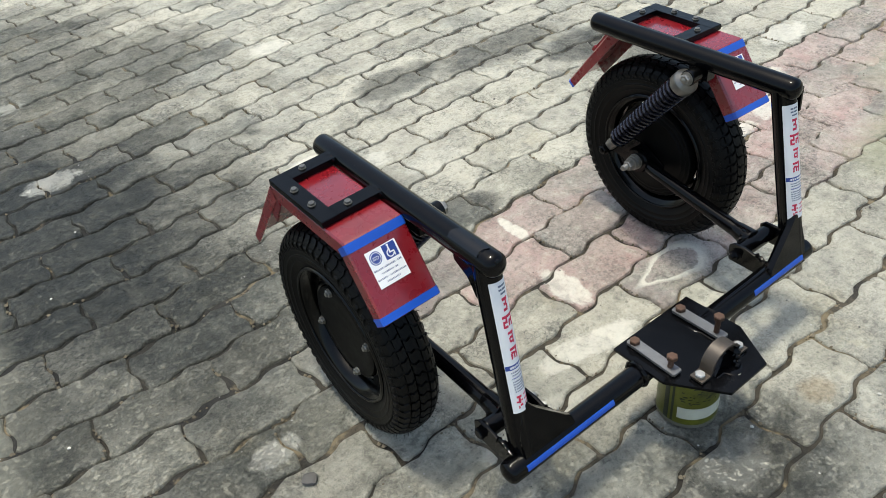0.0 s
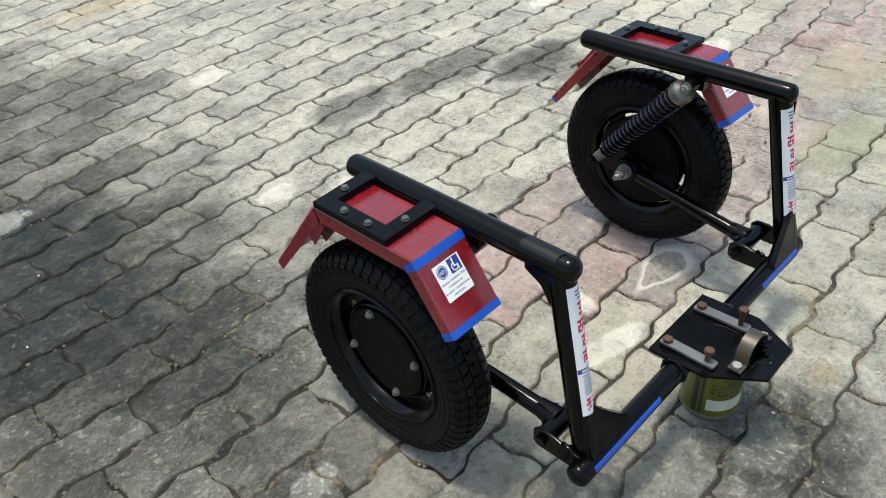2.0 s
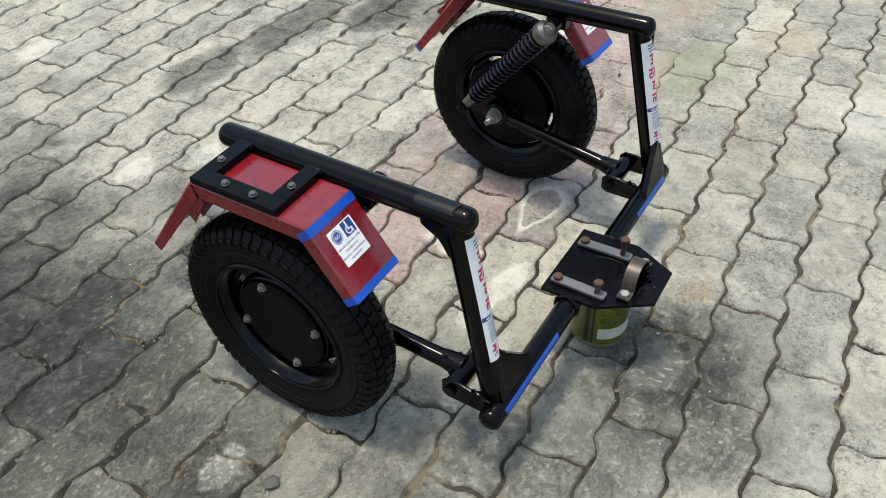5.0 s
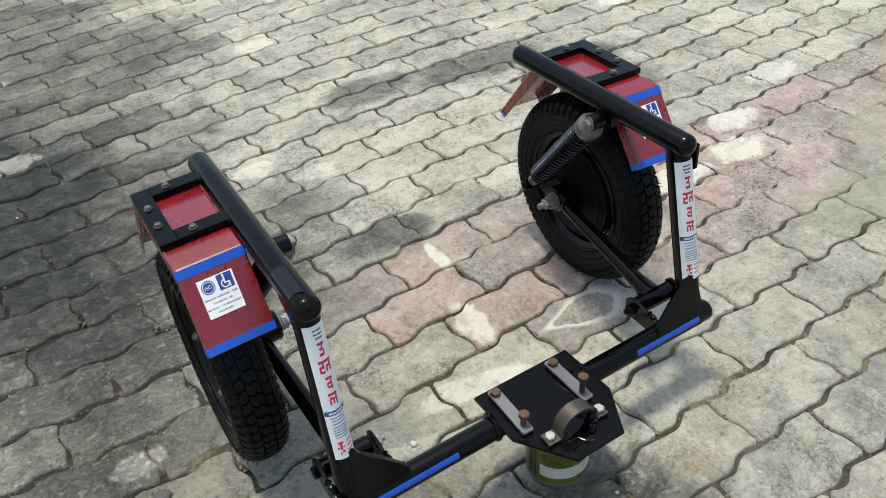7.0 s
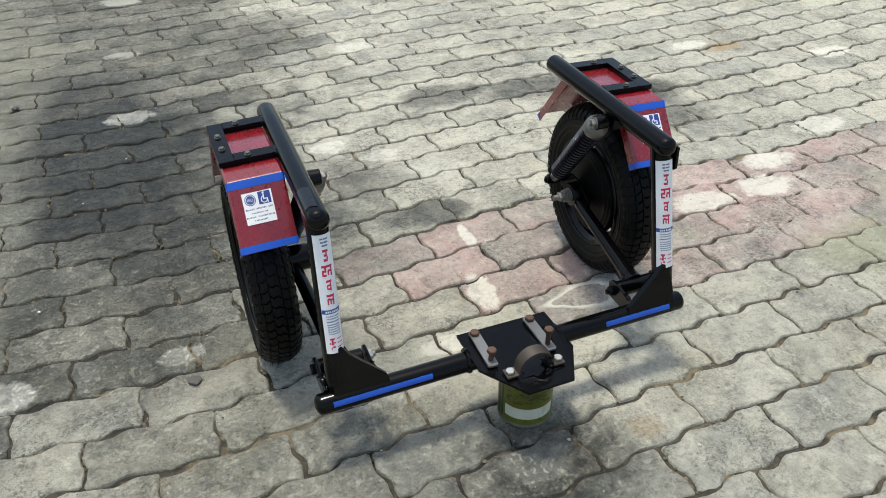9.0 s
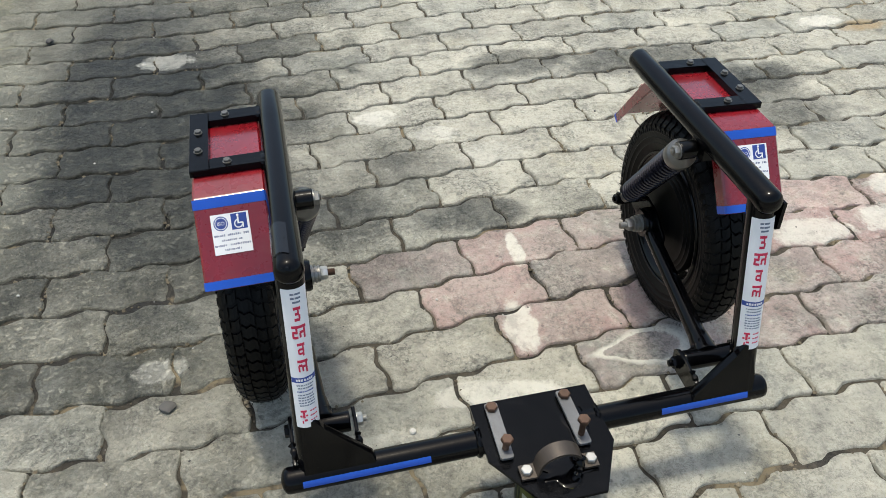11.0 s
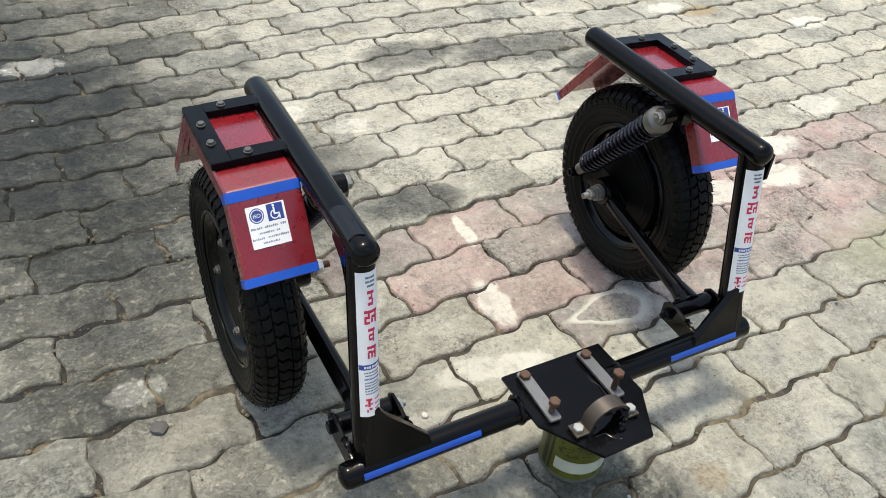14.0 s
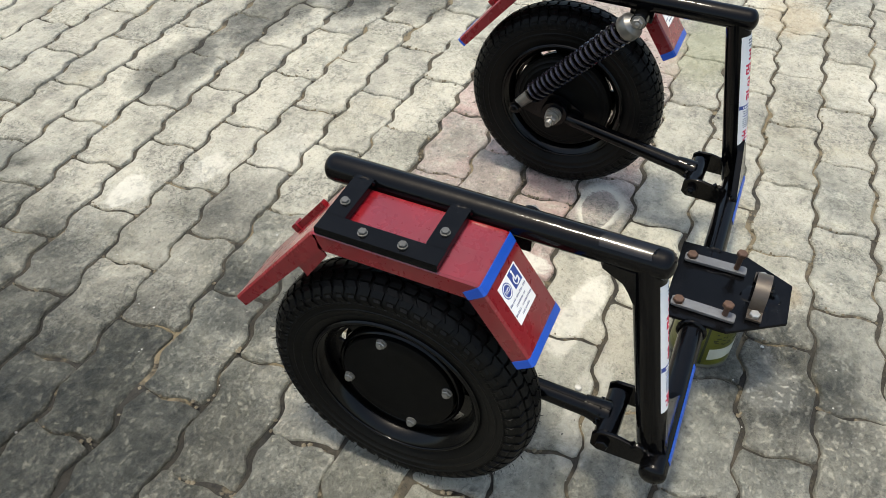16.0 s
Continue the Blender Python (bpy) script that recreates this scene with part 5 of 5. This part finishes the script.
for a, w in ((-1.66, 0.09), (-1.43, 0.04), (1.3, 0.1), (2.4, 0.16)):
    part("printed_panel", on_tube(AX0, AX1, CAN_R, (0, -1, 0), a - w, a + w, 0.010, CAN_H - 0.012, 6, 2, 0.0008), CANDARK, can)
part("pale_band", on_tube(AX0, AX1, CAN_R, (0, -1, 0), -1.25, 0.70, 0.024, 0.052, 24, 1, 0.0008), CANBAND, can)
rng = random.Random(4)
for k in range(34):
    a, z = rng.uniform(-1.25, 0.6), rng.uniform(0.060, 0.108)
    part("printed_bar", on_tube(AX0, AX1, CAN_R, (0, -1, 0), a, a + rng.uniform(0.05, 0.16), z, z + rng.uniform(0.0014, 0.003), 3, 1, 0.0008), CANDARK, can)


def pebble(x, y, r, mat, seed, name="pebble", label="small grey pebble lying on the paving", flat=0.6):
    rng = random.Random(seed)
    bm = bmesh.new()
    bmesh.ops.create_icosphere(bm, subdivisions=2, radius=r)
    for v in bm.verts:
        v.co *= 1 + 0.35 * noise.noise(v.co / r * 1.1 + Vector((seed * 3.1, 0, 0)))
        v.co.z *= flat
    low = min(v.co.z for v in bm.verts)
    ob = part(name, bm, mat)
    ob.location = (x, y, -low - 0.001)
    ob.rotation_euler = (0, 0, rng.uniform(0, 6))
    tagged(ob, label, "pebble", "loose pebbles")
    return ob


pebble(-0.605, 0.312, 0.0145, STONE, 1, label="dark flat pebble lying on the paving", flat=0.45)
pebble(-0.172, 0.158, 0.0062, CHALK, 2, label="small whitish pebble lying on the paving")
rng = random.Random(21)
for k in range(26):
    x, y = rng.uniform(-1.25, 1.4), rng.uniform(-0.4, 1.9)
    if abs(abs(x) - 0.42) < 0.09 and 0.15 < y < 0.62 or math.hypot(x - CAN[0], y - CAN[1]) < 0.07:
        continue
    pebble(x, y, rng.uniform(0.002, 0.0036), CHALK if rng.random() < 0.6 else STONE, 30 + k)
for k, (x, y) in enumerate(((-1.30, 1.40), (-1.27, 1.43), (-1.33, 1.37), (-1.02, 1.95))):
    ob = pebble(x, y, 0.013 - 0.002 * (k % 3), STONE, 60 + k, label="dark clod lying on dried mud")
    ob.location.z += 0.002 if x < -1.2 else 0.0


# sandy crumbs caught in the joints at the ends of the blocks
rng = random.Random(83)
verts, faces = [], []
for m, x, y, red in block_poses():
    if not (-1.2 < x < 2.2 and -0.6 < y < 2.2) or rng.random() < 0.35:
        continue
    for k in range(rng.randint(5, 16)):
        t = rng.random()
        local = Vector((-0.018 * t + rng.gauss(0, 0.0035), 0.002 + 0.125 * t + rng.gauss(0, 0.003))) - BLOCK_CENTRE
        if rng.random() < 0.3:
            local = Vector((0.26 * t, 0.048 * t - 0.002 + rng.gauss(0, 0.003))) - BLOCK_CENTRE
        p = m @ Vector((local.x, local.y, 0))
        r, o = rng.uniform(0.0015, 0.0056), len(verts)
        a = rng.uniform(0, 6.28)
        for q in range(5):
            w = r * rng.uniform(0.7, 1.2)
            verts.append((p.x + w * math.cos(a + q * 1.257), p.y + w * math.sin(a + q * 1.257), -0.004 + 0.2 * r * rng.random()))
        verts += [(p.x, p.y, -0.003 + r * rng.uniform(0.5, 1.0)), (p.x, p.y, -0.009)]
        faces += [(o + q, o + (q + 1) % 5, o + 5) for q in range(5)] + [(o + (q + 1) % 5, o + q, o + 6) for q in range(5)]
me = bpy.data.meshes.new("joint_crumbs")
me.from_pydata(verts, [], faces)
me.materials.append(CRUMB)
tagged(new("joint_crumbs", me), "sandy brown crumbs caught in the paving joints", "crumbs", kind="stuff")

# crumbs of stone and mortar swept over the yard
for name, mat, seed, count, label in (("pale_grit", CHALK, 71, 260, "pale crumbs of mortar scattered over the paving"), ("dark_grit", STONE, 72, 160, "dark grit scattered over the paving")):
    rng = random.Random(seed)
    bm = bmesh.new()
    for k in range(count):
        x, y = rng.gauss(-0.2, 0.75), rng.gauss(0.55, 0.75)
        r = rng.uniform(0.0008, 0.0026)
        if math.hypot(x - CAN[0], y - CAN[1]) < 0.065 or abs(abs(x) - 0.42) < 0.05 and abs(y - 0.39) < 0.1:
            continue
        tops = [bm.verts.new((x + r * rng.uniform(0.6, 1.2) * math.cos(t), y + r * rng.uniform(0.6, 1.2) * math.sin(t), 0.0)) for t in (0.3, 1.5, 2.8, 4.1, 5.3)]
        peak = bm.verts.new((x + rng.uniform(-0.4, 0.4) * r, y + rng.uniform(-0.4, 0.4) * r, r * rng.uniform(0.7, 1.1)))
        base = bm.verts.new((x, y, -0.0015))
        for q in range(5):
            bm.faces.new((tops[q], tops[(q + 1) % 5], peak))
            bm.faces.new((tops[(q + 1) % 5], tops[q], base))
    tagged(part(name, bm, mat, smooth=False), label, "grit", kind="stuff")


def strip(name, pts, width, mat, label, z):
    """A thin curled strip lying on edge-to-flat along a bent line."""
    bm = bmesh.new()
    rows = []
    for k, (x, y) in enumerate(pts):
        a, b = Vector(pts[max(0, k - 1)]), Vector(pts[min(len(pts) - 1, k + 1)])
        t = (b - a).normalized()
        n = Vector((-t.y, t.x)) * width / 2
        tilt = 0.35 * width * math.sin(k * 0.9)
        h = z + 0.003 + 0.004 * math.sin(math.pi * k / (len(pts) - 1))
        rows.append([bm.verts.new((x + n.x * s, y + n.y * s, h + tilt * s + dz)) for s, dz in ((-1, 0), (1, 0), (1, 0.0012), (-1, 0.0012))])
    for a, b in zip(rows, rows[1:]):
        for k in range(4):
            bm.faces.new((a[k], a[(k + 1) % 4], b[(k + 1) % 4], b[k]))
    bm.faces.new(rows[0])
    bm.faces.new(rows[-1][::-1])
    return tagged(part(name, bm, mat), label, "litter")


arc = [(-1.245 + 0.11 * math.sin(t), 1.105 + 0.115 * (1 - math.cos(t))) for t in (radians(8 * k) for k in range(2, 15))]
strip("paper_strip", arc, 0.013, PALE, "curled cream paper strip lying on dried mud", 0.006)
ring = [(-1.205 + 0.055 * math.cos(t), 0.875 + 0.022 * math.sin(t)) for t in (radians(18 * k) for k in range(0, 20))]
strip("plastic_loop", ring, 0.007, STRAW, "loop of yellowed packing strip lying on dried mud", 0.003)
bm = bmesh.new()
tube(bm, (-1.36, 1.02, 0.010), (-1.28, 1.10, 0.011), 0.003, 8, (0, 0), 0.002)
tagged(part("twig", bm, TWIG), "short dry twig lying on the cement apron", "twig")


def brick(x, y, z, turn, seed, size=(0.24, 0.115, 0.075)):
    rng = random.Random(seed)
    bm = bmesh.new()
    bmesh.ops.create_cube(bm, size=1)
    bmesh.ops.subdivide_edges(bm, edges=bm.edges, cuts=3, use_grid_fill=True)
    for v in bm.verts:
        v.co = Vector((v.co.x * size[0], v.co.y * size[1], v.co.z * size[2]))
        edge = sum(abs(abs(c) - s / 2) < 1e-5 for c, s in zip(v.co, size))
        v.co *= 1 - 0.02 * (edge - 1)
        v.co += Vector([0.004 * noise.noise(v.co * 18 + Vector((seed, k * 7, 0))) for k in range(3)])
    ob = part("dark_block", bm, BLOCK)
    ob.matrix_basis = pose(x, y, z + size[2] / 2 - 0.001, 0, 0, turn)
    tagged(ob, "dark masonry block in a low stack, its colour darkened for shade", "block", "stack of dark blocks")


# the last six are added to fill a black, shaded gap behind the apron
for n_, (x, y, z, turn) in enumerate(((-1.45, 2.41, 0.004, 2), (-1.46, 2.535, 0.004, -1), (-1.45, 2.66, 0.004, 1), (-1.445, 2.415, 0.079, -2), (-1.455, 2.54, 0.079, 3), (-1.45, 2.665, 0.079, -1),
                                     (-1.72, 2.74, 0.004, 3), (-1.72, 2.745, 0.079, -2), (-1.72, 2.615, 0.004, -1), (-1.715, 2.62, 0.079, 2), (-1.98, 2.76, 0.004, -2), (-1.975, 2.755, 0.079, 1))):
    brick(x, y, z, turn, n_)

# ---- paving blocks, the nearest as pieces of their own ----
kinds = {}
rng = random.Random(9)
shapes = [block_verts(rng) for _ in range(12)]
for red in (False, True):
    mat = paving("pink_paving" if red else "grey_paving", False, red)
    for k, (verts, faces) in enumerate(shapes):
        me = bpy.data.meshes.new("paving_block")
        me.from_pydata(verts, [], faces)
        me.materials.append(mat)
        me.polygons.foreach_set("use_smooth", [len(f) == 4 for f in faces])
        kinds[red, k] = me
poses = list(block_poses())
poses.sort(key=lambda p: math.hypot((p[1] + 0.1) / 1.25, p[2] - 0.45))
far = {False: ([], []), True: ([], [])}
rng = random.Random(2)
for n_, (m, x, y, red) in enumerate(poses):
    k = rng.randrange(12)
    if n_ < 300:
        ob = new("paving_block", kinds[red, k])
        ob.parent = pavement
        ob.matrix_basis = m
    else:
        verts, faces = shapes[k]
        vs, fs = far[red]
        o = len(vs)
        vs.extend(tuple(m @ Vector(v)) for v in verts)
        fs.extend(tuple(i + o for i in f) for f in faces)
for red, (vs, fs) in far.items():
    me = bpy.data.meshes.new("paving_blocks")
    me.from_pydata(vs, [], fs)
    me.polygons.foreach_set("use_smooth", [len(f) == 4 for f in fs])
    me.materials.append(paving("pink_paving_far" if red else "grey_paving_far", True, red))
    ob = new("paving_blocks", me)
    ob.parent = pavement
    tagged(ob, "many worn stepped paving blocks", kind="stuff")
